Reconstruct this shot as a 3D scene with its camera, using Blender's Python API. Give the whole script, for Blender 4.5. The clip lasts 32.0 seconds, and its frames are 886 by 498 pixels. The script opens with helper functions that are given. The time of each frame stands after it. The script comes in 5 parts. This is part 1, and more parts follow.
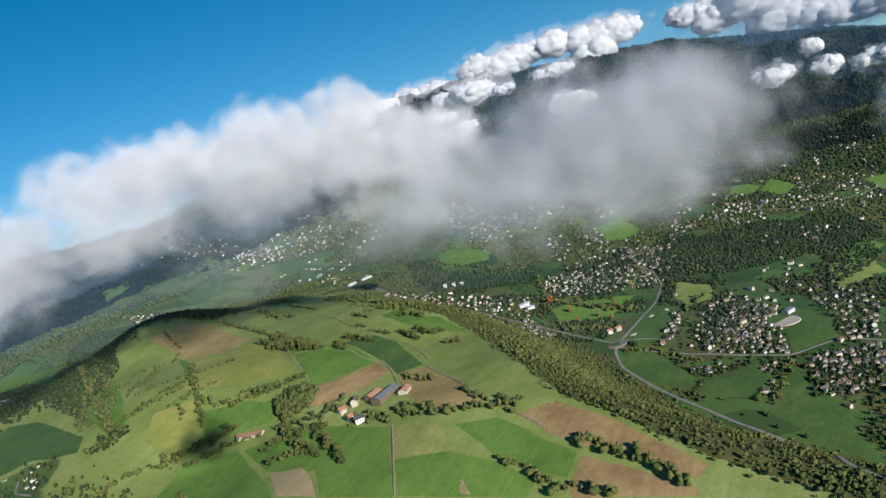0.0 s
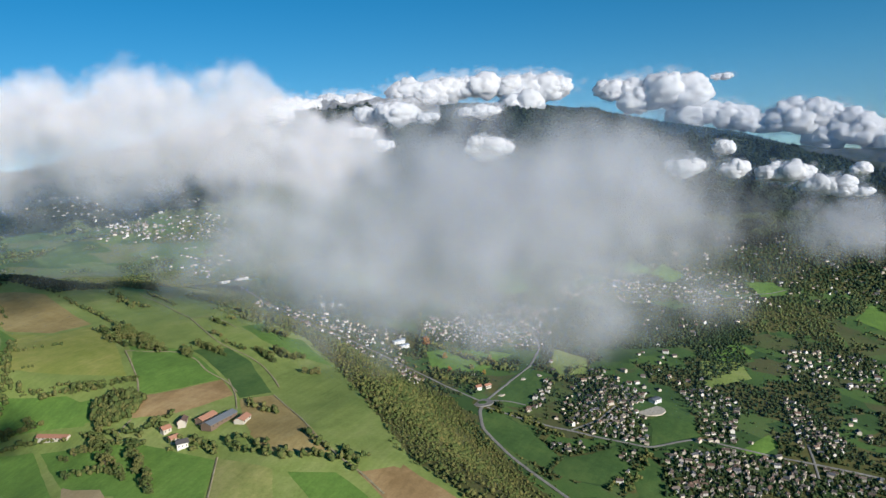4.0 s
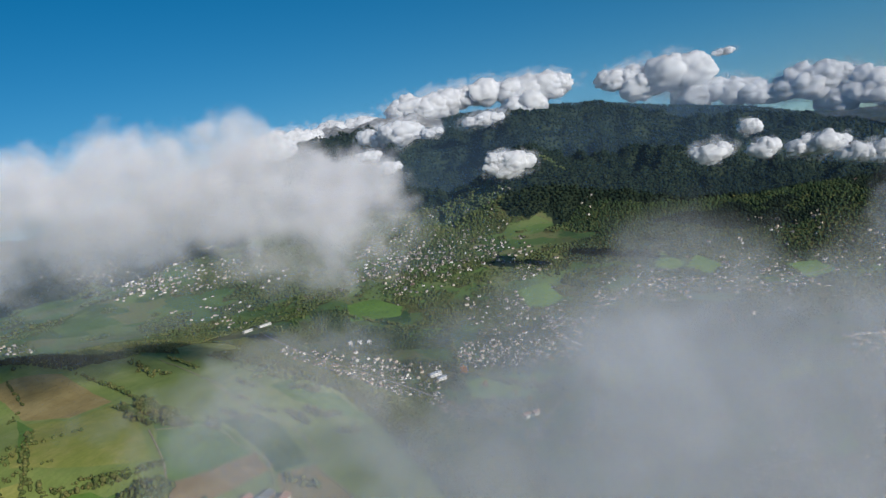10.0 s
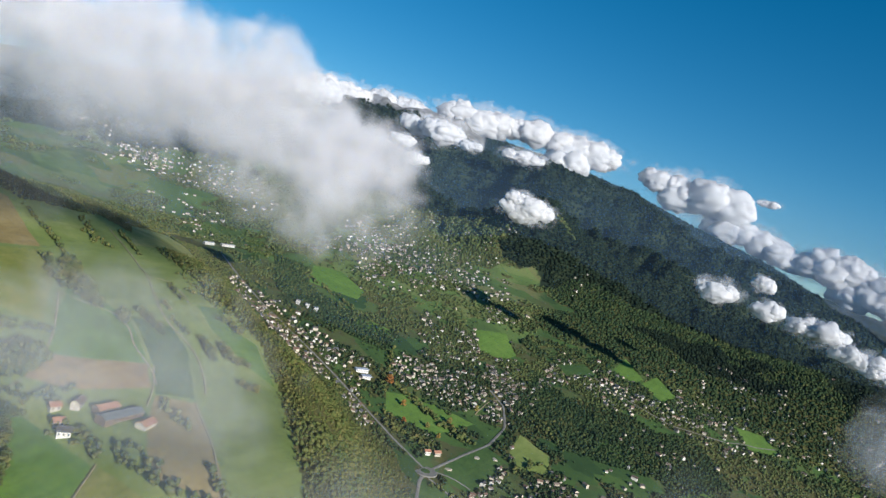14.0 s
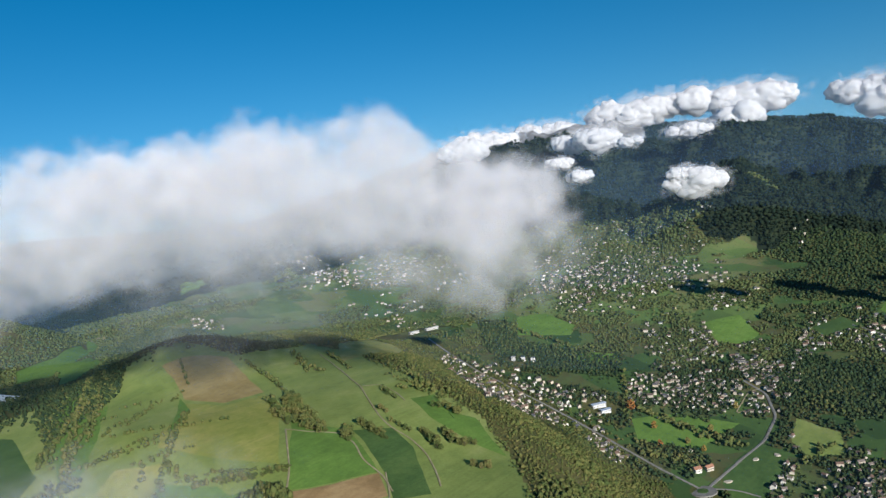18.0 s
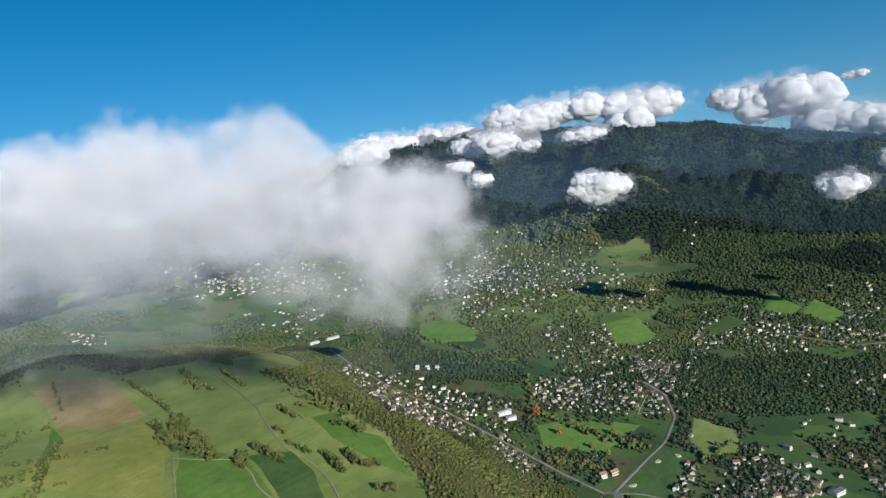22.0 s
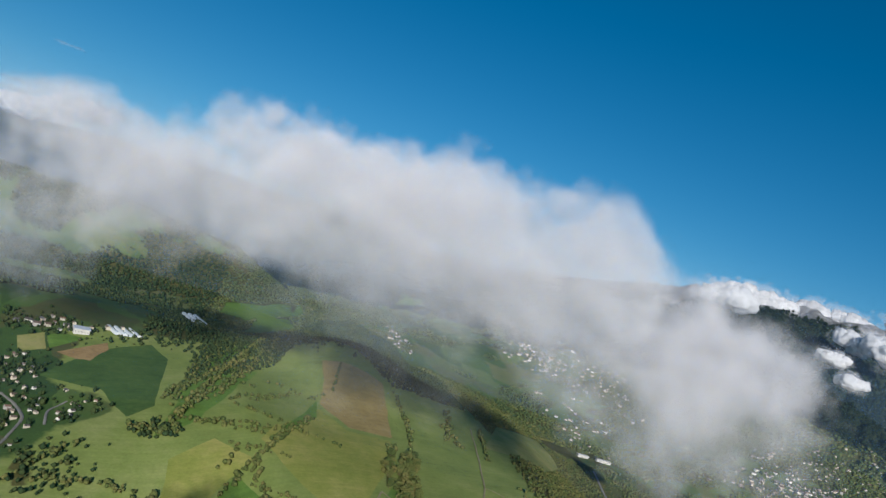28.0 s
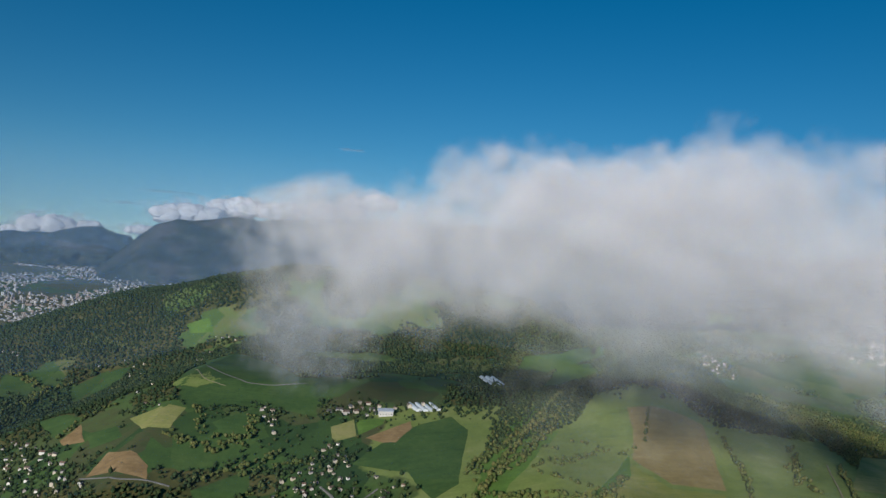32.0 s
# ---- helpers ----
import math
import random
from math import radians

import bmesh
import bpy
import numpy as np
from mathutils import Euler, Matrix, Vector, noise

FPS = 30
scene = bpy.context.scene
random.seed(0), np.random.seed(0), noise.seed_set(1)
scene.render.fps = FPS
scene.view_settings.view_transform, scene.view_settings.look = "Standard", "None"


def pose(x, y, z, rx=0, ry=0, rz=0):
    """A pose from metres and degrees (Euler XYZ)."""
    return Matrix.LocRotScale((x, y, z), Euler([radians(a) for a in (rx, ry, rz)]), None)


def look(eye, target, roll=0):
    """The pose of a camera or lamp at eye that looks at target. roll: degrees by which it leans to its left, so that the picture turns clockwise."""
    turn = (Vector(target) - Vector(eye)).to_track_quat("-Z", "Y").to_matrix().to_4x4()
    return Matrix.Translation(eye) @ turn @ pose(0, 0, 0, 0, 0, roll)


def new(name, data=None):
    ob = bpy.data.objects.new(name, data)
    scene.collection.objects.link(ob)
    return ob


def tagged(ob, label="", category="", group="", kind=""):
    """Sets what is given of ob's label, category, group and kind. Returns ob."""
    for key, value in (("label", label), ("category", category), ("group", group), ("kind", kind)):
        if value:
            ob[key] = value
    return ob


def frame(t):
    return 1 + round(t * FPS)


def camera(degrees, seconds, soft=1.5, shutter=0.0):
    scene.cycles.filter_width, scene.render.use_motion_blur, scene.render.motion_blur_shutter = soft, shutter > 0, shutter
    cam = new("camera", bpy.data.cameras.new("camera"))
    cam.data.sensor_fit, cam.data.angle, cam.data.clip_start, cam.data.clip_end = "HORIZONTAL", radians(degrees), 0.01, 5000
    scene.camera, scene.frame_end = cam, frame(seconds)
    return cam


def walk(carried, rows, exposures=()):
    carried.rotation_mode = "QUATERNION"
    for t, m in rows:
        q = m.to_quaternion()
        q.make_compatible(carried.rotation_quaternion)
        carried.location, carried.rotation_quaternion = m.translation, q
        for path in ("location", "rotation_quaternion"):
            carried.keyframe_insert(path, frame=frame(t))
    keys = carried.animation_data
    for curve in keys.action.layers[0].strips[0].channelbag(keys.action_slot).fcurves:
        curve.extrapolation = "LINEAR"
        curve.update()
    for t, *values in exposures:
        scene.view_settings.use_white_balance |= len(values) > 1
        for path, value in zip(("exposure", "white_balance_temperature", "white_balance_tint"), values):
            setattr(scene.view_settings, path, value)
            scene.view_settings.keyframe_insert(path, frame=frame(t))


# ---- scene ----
PATH = [  # seconds, place, bearing, pitch, roll
    (0.0, 0.0, 0.0, 800.0, 54.15, -7.37, -17.25),
    (0.5, 7.6, 3.0, 800.6, 55.61, -8.48, -12.00),
    (1.0, 15.0, 5.9, 801.1, 56.73, -10.33, -11.16),
    (1.5, 22.5, 8.3, 801.2, 57.63, -10.41, -12.72),
    (2.0, 30.0, 10.4, 801.3, 60.06, -11.27, -13.59),
    (2.5, 37.9, 12.8, 801.6, 60.48, -11.15, -11.01),
    (3.0, 46.0, 15.7, 802.1, 59.82, -10.97, -11.54),
    (3.5, 54.4, 18.3, 802.7, 61.23, -9.69, -8.33),
    (4.0, 63.0, 20.9, 803.4, 62.54, -7.19, -4.18),
    (4.5, 70.8, 23.8, 804.1, 61.13, -5.73, -6.83),
    (6.5, 85.9, 44.6, 813.2, 67.52, -5.76, -1.09),
    (7.0, 91.7, 47.5, 814.8, 66.26, -6.16, 5.11),
    (7.5, 97.8, 49.9, 816.2, 64.10, -6.12, 3.58),
    (8.0, 103.7, 52.3, 817.5, 62.94, -5.34, -0.20),
    (8.5, 109.2, 54.9, 818.6, 62.09, -4.87, -2.10),
    (9.0, 114.0, 57.8, 819.5, 61.03, -4.48, -5.57),
    (9.5, 118.2, 61.0, 820.3, 61.11, -5.18, -8.29),
    (10.0, 121.9, 64.1, 820.8, 61.34, -6.20, -11.55),
    (10.5, 125.8, 66.2, 821.1, 62.10, -6.92, -12.35),
    (11.0, 130.0, 67.5, 820.9, 62.77, -7.36, -13.54),
    (11.5, 134.4, 68.3, 820.6, 64.14, -8.05, -13.50),
    (12.0, 138.9, 69.1, 820.5, 66.19, -8.69, -8.82),
    (12.5, 143.6, 70.7, 820.5, 67.39, -8.60, 1.05),
    (13.0, 148.6, 73.2, 820.7, 67.11, -7.74, 8.34),
    (13.5, 154.6, 76.4, 820.8, 65.27, -6.48, 13.24),
    (14.0, 161.7, 79.7, 820.3, 62.18, -5.40, 15.01),
    (14.5, 169.5, 82.7, 819.5, 59.37, -4.80, 14.70),
    (15.0, 177.1, 85.1, 818.8, 55.95, -3.93, 13.53),
    (15.5, 184.3, 86.6, 818.4, 51.95, -3.35, 8.51),
    (17.5, 208.4, 71.4, 818.9, 46.04, -2.80, -5.41),
    (18.0, 212.7, 74.2, 819.2, 46.33, -3.23, -7.88),
    (18.5, 217.0, 77.9, 819.5, 46.62, -3.74, -10.33),
    (19.0, 221.0, 81.8, 820.0, 47.53, -3.66, -11.22),
    (19.5, 224.8, 85.5, 820.2, 49.33, -3.76, -8.83),
    (20.0, 228.2, 88.9, 820.3, 50.06, -4.03, -7.53),
    (20.5, 231.5, 91.9, 820.6, 50.97, -4.20, -9.36),
    (21.0, 235.0, 94.2, 821.4, 51.30, -4.06, -10.34),
    (21.5, 237.8, 96.6, 822.6, 53.21, -4.12, -10.26),
    (22.0, 240.2, 99.4, 824.0, 54.15, -4.10, -8.12),
    (22.5, 242.6, 102.9, 825.3, 55.22, -4.34, -4.68),
    (23.0, 246.0, 106.9, 826.1, 56.25, -4.43, 2.46),
    (23.5, 251.5, 110.9, 826.0, 55.43, -4.07, 10.17),
    (24.0, 259.1, 114.9, 825.5, 53.05, -3.09, 13.59),
    (24.5, 267.0, 118.3, 825.0, 49.51, -2.10, 16.53),
    (25.0, 273.5, 121.5, 824.8, 46.61, -1.48, 17.02),
    (25.5, 279.0, 124.7, 824.6, 44.08, -0.82, 17.32),
    (26.0, 284.2, 128.4, 824.6, 40.45, -0.82, 18.11),
    (26.5, 289.7, 132.4, 824.9, 36.17, -0.80, 17.56),
    (28.5, 323.3, 144.6, 832.6, 24.29, 1.20, 18.47),
    (29.0, 333.6, 151.9, 835.0, 21.40, 0.10, 19.56),
    (29.5, 344.1, 160.1, 837.2, 18.70, -0.80, 21.40),
    (30.0, 354.2, 169.1, 839.0, 15.00, -1.38, 22.51),
    (30.5, 362.2, 178.8, 840.1, 11.25, -0.95, 21.60),
    (31.0, 365.6, 189.2, 840.1, 8.05, -0.34, 18.32),
    (31.5, 365.2, 199.9, 839.8, 6.18, -0.37, 13.53),
    (32.0, 363.6, 210.6, 839.6, 4.12, -0.58, 4.99),
]


def aim(x, y, z, yaw, pitch, roll):
    a, p = radians(yaw), radians(pitch)
    ahead = Vector((math.sin(a) * math.cos(p), math.cos(a) * math.cos(p), math.sin(p)))
    return look((x, y, z), Vector((x, y, z)) + 100 * ahead, roll)


cam = camera(62.88, 32.0, 1.5)
walk(cam, [(row[0], aim(*row[1:])) for row in PATH],
     ((0, 0.37), (4.5, 0.42), (7, 0.02), (9, 0.02), (11, 0.02), (13, 0.2), (14, 0.4), (15, 0.47), (19, 0.36), (24, 0.37), (26, 0.25), (29, -0.05), (32, -0.15)))

# ---- world and sun: low autumn sun behind the flight ----
SUN_AZ, SUN_EL = 203.0, 17.5
world = bpy.data.worlds.new("sky")
scene.world = world
world.use_nodes = True
wn = world.node_tree
wn.nodes.clear()
w_out, w_bg, w_sky = (wn.nodes.new(k) for k in ("ShaderNodeOutputWorld", "ShaderNodeBackground", "ShaderNodeTexSky"))
w_sky.sky_type, w_sky.sun_disc = "NISHITA", False
w_sky.sun_elevation, w_sky.sun_rotation = radians(SUN_EL), radians(SUN_AZ)
w_sky.altitude, w_sky.air_density, w_sky.dust_density, w_sky.ozone_density = 1000, 1.0, 0.1, 3.0
w_tc, w_add = wn.nodes.new("ShaderNodeTexCoord"), wn.nodes.new("ShaderNodeVectorMath")
w_add.operation = "ADD"
w_add.inputs[1].default_value = (0, 0, 0.07)
wn.links.new(w_tc.outputs["Generated"], w_add.inputs[0])
wn.links.new(w_add.outputs[0], w_sky.inputs[0])
w_hue = wn.nodes.new("ShaderNodeHueSaturation")
w_hue.inputs["Saturation"].default_value, w_hue.inputs["Hue"].default_value = 1.38, 0.493
wn.links.new(w_sky.outputs[0], w_hue.inputs["Color"])
wn.links.new(w_hue.outputs[0], w_bg.inputs[0])
wn.links.new(w_bg.outputs[0], w_out.inputs[0])
w_bg.inputs[1].default_value = 0.08

sun = new("sun", bpy.data.lights.new("sun", "SUN"))
sun.data.energy, sun.data.angle, sun.data.color = 5.0, radians(0.55), (1.0, 0.97, 0.92)
sa, se = radians(SUN_AZ), radians(SUN_EL)
to_sun = Vector((math.sin(sa) * math.cos(se), math.cos(sa) * math.cos(se), math.sin(se)))
sun.rotation_mode = "QUATERNION"
sun.rotation_quaternion = to_sun.to_track_quat("Z", "Y")
scene.cycles.transparent_max_bounces = 96


def sstep(a, b, v):
    u = np.clip((v - a) / (b - a), 0.0, 1.0)
    return u * u * (3 - 2 * u)


def fbm(x, y, size, octaves=4, seed=0):
    """Smooth value noise, summed over octaves, about -1 to 1."""
    total, amp = np.zeros_like(x, dtype=float), 1.0
    for k in range(octaves):
        u, v = x / size + 17.3 * seed + 5.1 * k, y / size - 9.7 * seed + 3.3 * k
        i, j = np.floor(u), np.floor(v)
        fu, fv = u - i, v - j
        fu, fv = fu * fu * (3 - 2 * fu), fv * fv * (3 - 2 * fv)

        def cell(a, b):
            s = np.sin(a * 127.1 + b * 311.7 + seed * 74.7) * 43758.5453
            return (s - np.floor(s)) * 2 - 1
        total += amp * ((cell(i, j) * (1 - fu) + cell(i + 1, j) * fu) * (1 - fv) + (cell(i, j + 1) * (1 - fu) + cell(i + 1, j + 1) * fu) * fv)
        amp, size = amp * 0.5, size * 0.5
    return total / 1.6


CX, CY = 220.0, 90.0                       # middle of the flight, from which bearings are taken
SKY_AZ = (-180, -60, -30, 0, 10, 17, 22, 30, 40, 47, 54, 58, 62.6, 69, 75, 80, 86, 90, 98, 110, 180)
SKY_Z = (480, 480, 575, 575, 585, 640, 830, 880, 1010, 1170, 1215, 1222, 1135, 1100, 1025, 920, 810, 700, 480, 450, 480)
WOOD_AZ = (-60, -34, -27, -22, -19, -16, -14, -11, -6, -3, 6, 14, 20)
WOOD_Z = (420, 420, 440, 502, 554, 604, 630, 652, 714, 735, 735, 690, 560)


RIM_Y = (-400, 185, 270, 335, 540, 630, 723, 1000, 1300, 2200)
RIM_X = (330, 505, 545, 575, 755, 818, 850, 945, 1020, 1300)


def ground(x, y):
    """Height of the land in metres."""
    x, y = np.asarray(x, float), np.asarray(y, float)
    r, az = np.hypot(x - CX, y - CY), np.degrees(np.arctan2(x - CX, y - CY))
    # plateau with its dome, falling off to the west
    hill = 600 - 42 / (1 + np.exp((y - 660) / 70.0)) - 0.22 * np.clip(560 - x, 0, 320) * np.clip((1350 - y) / 350, 0, 1)
    hill = hill + 60 * np.exp(-((x - 770) / 140) ** 2 - ((y - 1230) / 150) ** 2) - 25 * sstep(1350, 1750, y)
    hill = hill - 0.42 * np.clip(70 - x, 0, 320) * sstep(700, 1100, y)
    hill = hill - 32 * np.exp(-((x - 455) / 100) ** 2 - ((y - 745) / 130) ** 2)
    hill = hill - 0.10 * np.clip(450 - y, 0, 600)
    # wooded bank down to the valley floor
    u = x - np.interp(y, RIM_Y, RIM_X)
    valley = 412 + 0.19 * np.clip(y - 480, -700, 700) + 0.10 * np.clip(u - 450, 0, 900)
    near = hill + (valley - hill) * sstep(0, 290, u)
    near = near + 3.0 * fbm(x, y, 160, 3, 2)
    # far slopes
    s = np.clip((r - 1750) / 2750, 0, 1)
    base = np.interp(az, (-180, -20, -5, 5, 30, 60, 110, 180), (470, 470, 500, 560, 560, 540, 480, 470))
    far = base + (np.interp(az, SKY_AZ, SKY_Z) - base) * s ** 1.25
    far = far + np.clip(np.interp(az, WOOD_AZ, WOOD_Z) - far, 0, 400) * np.exp(-((r - 2250) / 420) ** 2)
    rough = sstep(1900, 3200, r) * (1 - sstep(4250, 4500, r)) * sstep(20, 45, az) * 110
    far = far + rough * (np.abs(fbm(x, y, 700, 4, 5)) * -1.2 + 0.35)
    far = far + rough * 0.75 * (0.28 - np.abs(fbm(az * 26, r * 0.14, 60, 4, 33)))
    # a long spur on the mountain and a rocky crest
    along = np.clip(((x - 2250) * 0.936 + (y - 850) * 0.351) / 1750, 0, 1)
    off = np.hypot(x - 2250 - 1640 * along, y - 850 - 615 * along)
    far = far + 120 * np.exp(-(off / 240) ** 2) * sstep(0, 0.25, along) - 70 * np.exp(-((off - 430) / 200) ** 2) * (y > 850 + 0.375 * (x - 2250)) * sstep(0, 0.25, along) * (1 - sstep(0.7, 1, along))
    crest = sstep(3900, 4350, r) * sstep(43, 47, az) * (1 - sstep(60, 66, az))
    far = far + crest * 75 * (np.abs(fbm(az * 30, r * 0.2, 60, 4, 9)) - 0.3)
    return near + (far - near) * sstep(1650, 2250, r)


# ---- materials ----
class Nodes:
    """A node material under construction."""

    def __init__(self, name):
        self.mat = bpy.data.materials.new(name)
        self.mat.use_nodes = True
        self.tree = self.mat.node_tree
        self.tree.nodes.clear()
        self.out = self.tree.nodes.new("ShaderNodeOutputMaterial")

    def add(self, kind, links=None, **values):
        node = self.tree.nodes.new(kind)
        for key, value in values.items():
            setattr(node, key, value)
        for key, value in (links or {}).items():
            if isinstance(value, bpy.types.NodeSocket):
                self.tree.links.new(value, node.inputs[key])
            else:
                node.inputs[key].default_value = value
        return node

    def noise(self, scale, detail=4.0, vector=None, rough=0.55):
        links = {"Scale": scale, "Detail": detail, "Roughness": rough}
        if vector:
            links["Vector"] = vector
        return self.add("ShaderNodeTexNoise", links).outputs["Fac"]

    def ramp(self, fac, stops):
        node = self.add("ShaderNodeValToRGB", {"Fac": fac})
        while len(node.color_ramp.elements) < len(stops):
            node.color_ramp.elements.new(0.5)
        for e, (at, col) in zip(node.color_ramp.elements, stops):
            e.position, e.color = at, (*col, 1)
        return node.outputs[0]

    def mix(self, fac, a, b, blend="MIX"):
        node = self.add("ShaderNodeMix", data_type="RGBA", blend_type=blend)
        for key, value in ((0, fac), (6, a), (7, b)):
            if isinstance(value, bpy.types.NodeSocket):
                self.tree.links.new(value, node.inputs[key])
            else:
                node.inputs[key].default_value = (*value, 1) if isinstance(value, tuple) else value
        return node.outputs[2]

    def math(self, op, a, b=0.0, clamp=False):
        node = self.add("ShaderNodeMath", {0: a, 1: b}, operation=op, use_clamp=clamp)
        return node.outputs[0]

    def surface(self, color, rough=0.9, bump=None, strength=0.4, distance=1.0, spec=0.2, metal=0.0):
        links = {"Base Color": color if not isinstance(color, tuple) else (*color, 1), "Roughness": rough, "Specular IOR Level": spec, "Metallic": metal}
        if bump:
            links["Normal"] = self.add("ShaderNodeBump", {"Height": bump, "Strength": strength, "Distance": distance}).outputs[0]
        node = self.add("ShaderNodeBsdfPrincipled", links)
        self.tree.links.new(node.outputs[0], self.out.inputs[0])
        return self.mat

    def position(self):
        return self.add("ShaderNodeNewGeometry").outputs["Position"]


def earth_tone(n, low, mid, high, size, fine=0.35):
    """Colour of a ground cover: large patches, small mottling and a fine grain, at real size."""
    p = n.position()
    big, small, grain = n.noise(1 / size, 3, p), n.noise(6 / size, 5, p), n.noise(fine, 4, p, 0.7)
    both = n.math("ADD", n.math("MULTIPLY", big, 0.6), n.math("MULTIPLY", small, 0.4))
    col = n.ramp(both, ((0.36, low), (0.5, mid), (0.64, high)))
    # faint drill lines and wheel ruts
    streak = n.noise(1.0, 2, n.add("ShaderNodeMapping", {"Vector": p, "Rotation": (0, 0, 0.55), "Scale": (0.012, 0.22, 0.02)}).outputs[0])
    col = n.mix(0.30, col, n.ramp(streak, ((0.3, (0.38, 0.38, 0.38)), (0.7, (0.62, 0.62, 0.62)))), "OVERLAY")
    return n.mix(0.35, col, n.ramp(grain, ((0.3, (0.35, 0.35, 0.35)), (0.7, (0.75, 0.75, 0.75)))), "OVERLAY")


def earth(name, low, mid, high, size, fine=0.35, rough=0.95, bump=0.5):
    n = Nodes(name)
    return n.surface(earth_tone(n, low, mid, high, size, fine), rough, n.noise(fine, 4, n.position(), 0.7), bump, 0.6)


MEADOW_TONES = ((0.138, 0.186, 0.046), (0.186, 0.232, 0.060), (0.240, 0.268, 0.088), 130)
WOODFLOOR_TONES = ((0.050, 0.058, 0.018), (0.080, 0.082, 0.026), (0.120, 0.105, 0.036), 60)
# floor of the dark mountain forest, with cloud shade painted into the tones
DARK_SHADED_FLOOR_TONES = ((0.012, 0.022, 0.012), (0.020, 0.032, 0.016), (0.036, 0.046, 0.020), 160)
CRAG_TONES = ((0.10, 0.10, 0.10), (0.20, 0.195, 0.19), (0.48, 0.48, 0.50), 90, 0.1)
MEADOW = earth("meadow", *MEADOW_TONES)
LUSH = earth("lush_grass", (0.082, 0.150, 0.028), (0.104, 0.188, 0.034), (0.135, 0.222, 0.044), 70)
DEEP = earth("deep_grass", (0.040, 0.084, 0.022), (0.055, 0.104, 0.027), (0.075, 0.125, 0.033), 60)


def plot_tone(n, stops, size):
    """Small gardens, orchards and grass plots side by side, each with its own tone."""
    p = n.add("ShaderNodeMapping", {"Vector": n.position(), "Rotation": (0, 0, 0.6), "Scale": (1.0, 0.62, 0.02)}).outputs[0]
    cell = n.add("ShaderNodeTexVoronoi", {"Vector": p, "Scale": 1 / size}, distance="CHEBYCHEV").outputs["Color"]
    one = n.add("ShaderNodeSeparateColor", {0: cell}).outputs[0]
    patch, grain = n.noise(1 / 25, 4, n.position()), n.noise(0.35, 4, n.position(), 0.7)
    col = n.ramp(n.math("ADD", n.math("MULTIPLY", one, 0.7), n.math("MULTIPLY", patch, 0.3)), stops)
    return n.mix(0.4, col, n.ramp(grain, ((0.3, (0.35, 0.35, 0.35)), (0.7, (0.75, 0.75, 0.75)))), "OVERLAY")


# far slope pasture, tones raised as sunlit to offset the cloud bank's shadow
LIT_PASTURE_STOPS = ((0.12, (0.060, 0.101, 0.032)), (0.34, (0.080, 0.135, 0.036)), (0.50, (0.104, 0.162, 0.044)), (0.64, (0.132, 0.171, 0.055)), (0.76, (0.144, 0.144, 0.057)), (0.88, (0.088, 0.140, 0.038)))
# valley plots, greens darkened to include cloud shade over the valley
SHADED_VALE_STOPS = ((0.12, (0.029, 0.063, 0.019)), (0.34, (0.044, 0.086, 0.024)), (0.50, (0.061, 0.115, 0.028)), (0.64, (0.078, 0.115, 0.034)), (0.76, (0.076, 0.079, 0.032)), (0.88, (0.046, 0.083, 0.023)))
DRY = earth("dry_pasture", (0.175, 0.200, 0.056), (0.237, 0.244, 0.075), (0.300, 0.275, 0.106), 60)
PLOUGH = earth("ploughed_earth", (0.215, 0.138, 0.060), (0.285, 0.187, 0.085), (0.345, 0.240, 0.115), 50, 0.6)
PALE = earth("pale_earth", (0.253, 0.196, 0.098), (0.310, 0.241, 0.127), (0.345, 0.265, 0.149), 50, 0.6)
GRAVEL = earth("track_gravel", (0.21, 0.18, 0.10), (0.26, 0.22, 0.13), (0.31, 0.27, 0.17), 12, 0.9)
ASPHALT = earth("road_asphalt", (0.15, 0.145, 0.13), (0.19, 0.18, 0.16), (0.23, 0.22, 0.195), 20, 0.9)
FALLOW = earth("fallow_earth", (0.225, 0.165, 0.062), (0.275, 0.205, 0.080), (0.315, 0.245, 0.105), 60, 0.5)
PASTURE = earth("hill_pasture", (0.185, 0.212, 0.042), (0.235, 0.248, 0.058), (0.30, 0.28, 0.082), 80)


# ---- the land, one sheet ----
def part(name, data, material, parent=None, label=""):
    """Links a bmesh, or a mesh, as one object under a thing or a part."""
    if isinstance(data, bmesh.types.BMesh):
        me = bpy.data.meshes.new(name)
        data.to_mesh(me)
        data.free()
        data = me
    if material and not data.materials:
        data.materials.append(material)
    ob = new(name, data)
    ob.parent = parent
    return tagged(ob, label)


def mesh_of(name, verts, faces, material, smooth=True):
    me = bpy.data.meshes.new(name)
    me.from_pydata(verts, [], faces)
    if smooth:
        me.shade_smooth()
    me.materials.append(material)
    return me


def grid_faces(rows, cols, wrap=False):
    i = np.arange(rows - 1)[:, None] * cols
    j = np.arange(cols if wrap else cols - 1)[None]
    k = (j + 1) % cols
    return np.stack([i + j, i + k, i + cols + k, i + cols + j], -1).reshape(-1, 4).tolist()


azs = np.radians(np.concatenate([np.arange(-45, 112, 0.4), np.arange(112, 315, 4.0)]))
radii = np.concatenate([[0.0], 30 * np.exp(np.linspace(0, np.log(4560 / 30), 300))])
RA, RR = np.meshgrid(azs, radii)
gx, gy = CX + RR * np.sin(RA), CY + RR * np.cos(RA)
gz = ground(gx, gy)
land_me = mesh_of("ground", np.stack([gx, gy, gz], -1).reshape(-1, 3).tolist(), grid_faces(len(radii), len(azs), True), MEADOW)
land = tagged(new("ground", land_me), "green rolling meadow land rising to wooded mountain slopes", "ground", kind="structure")


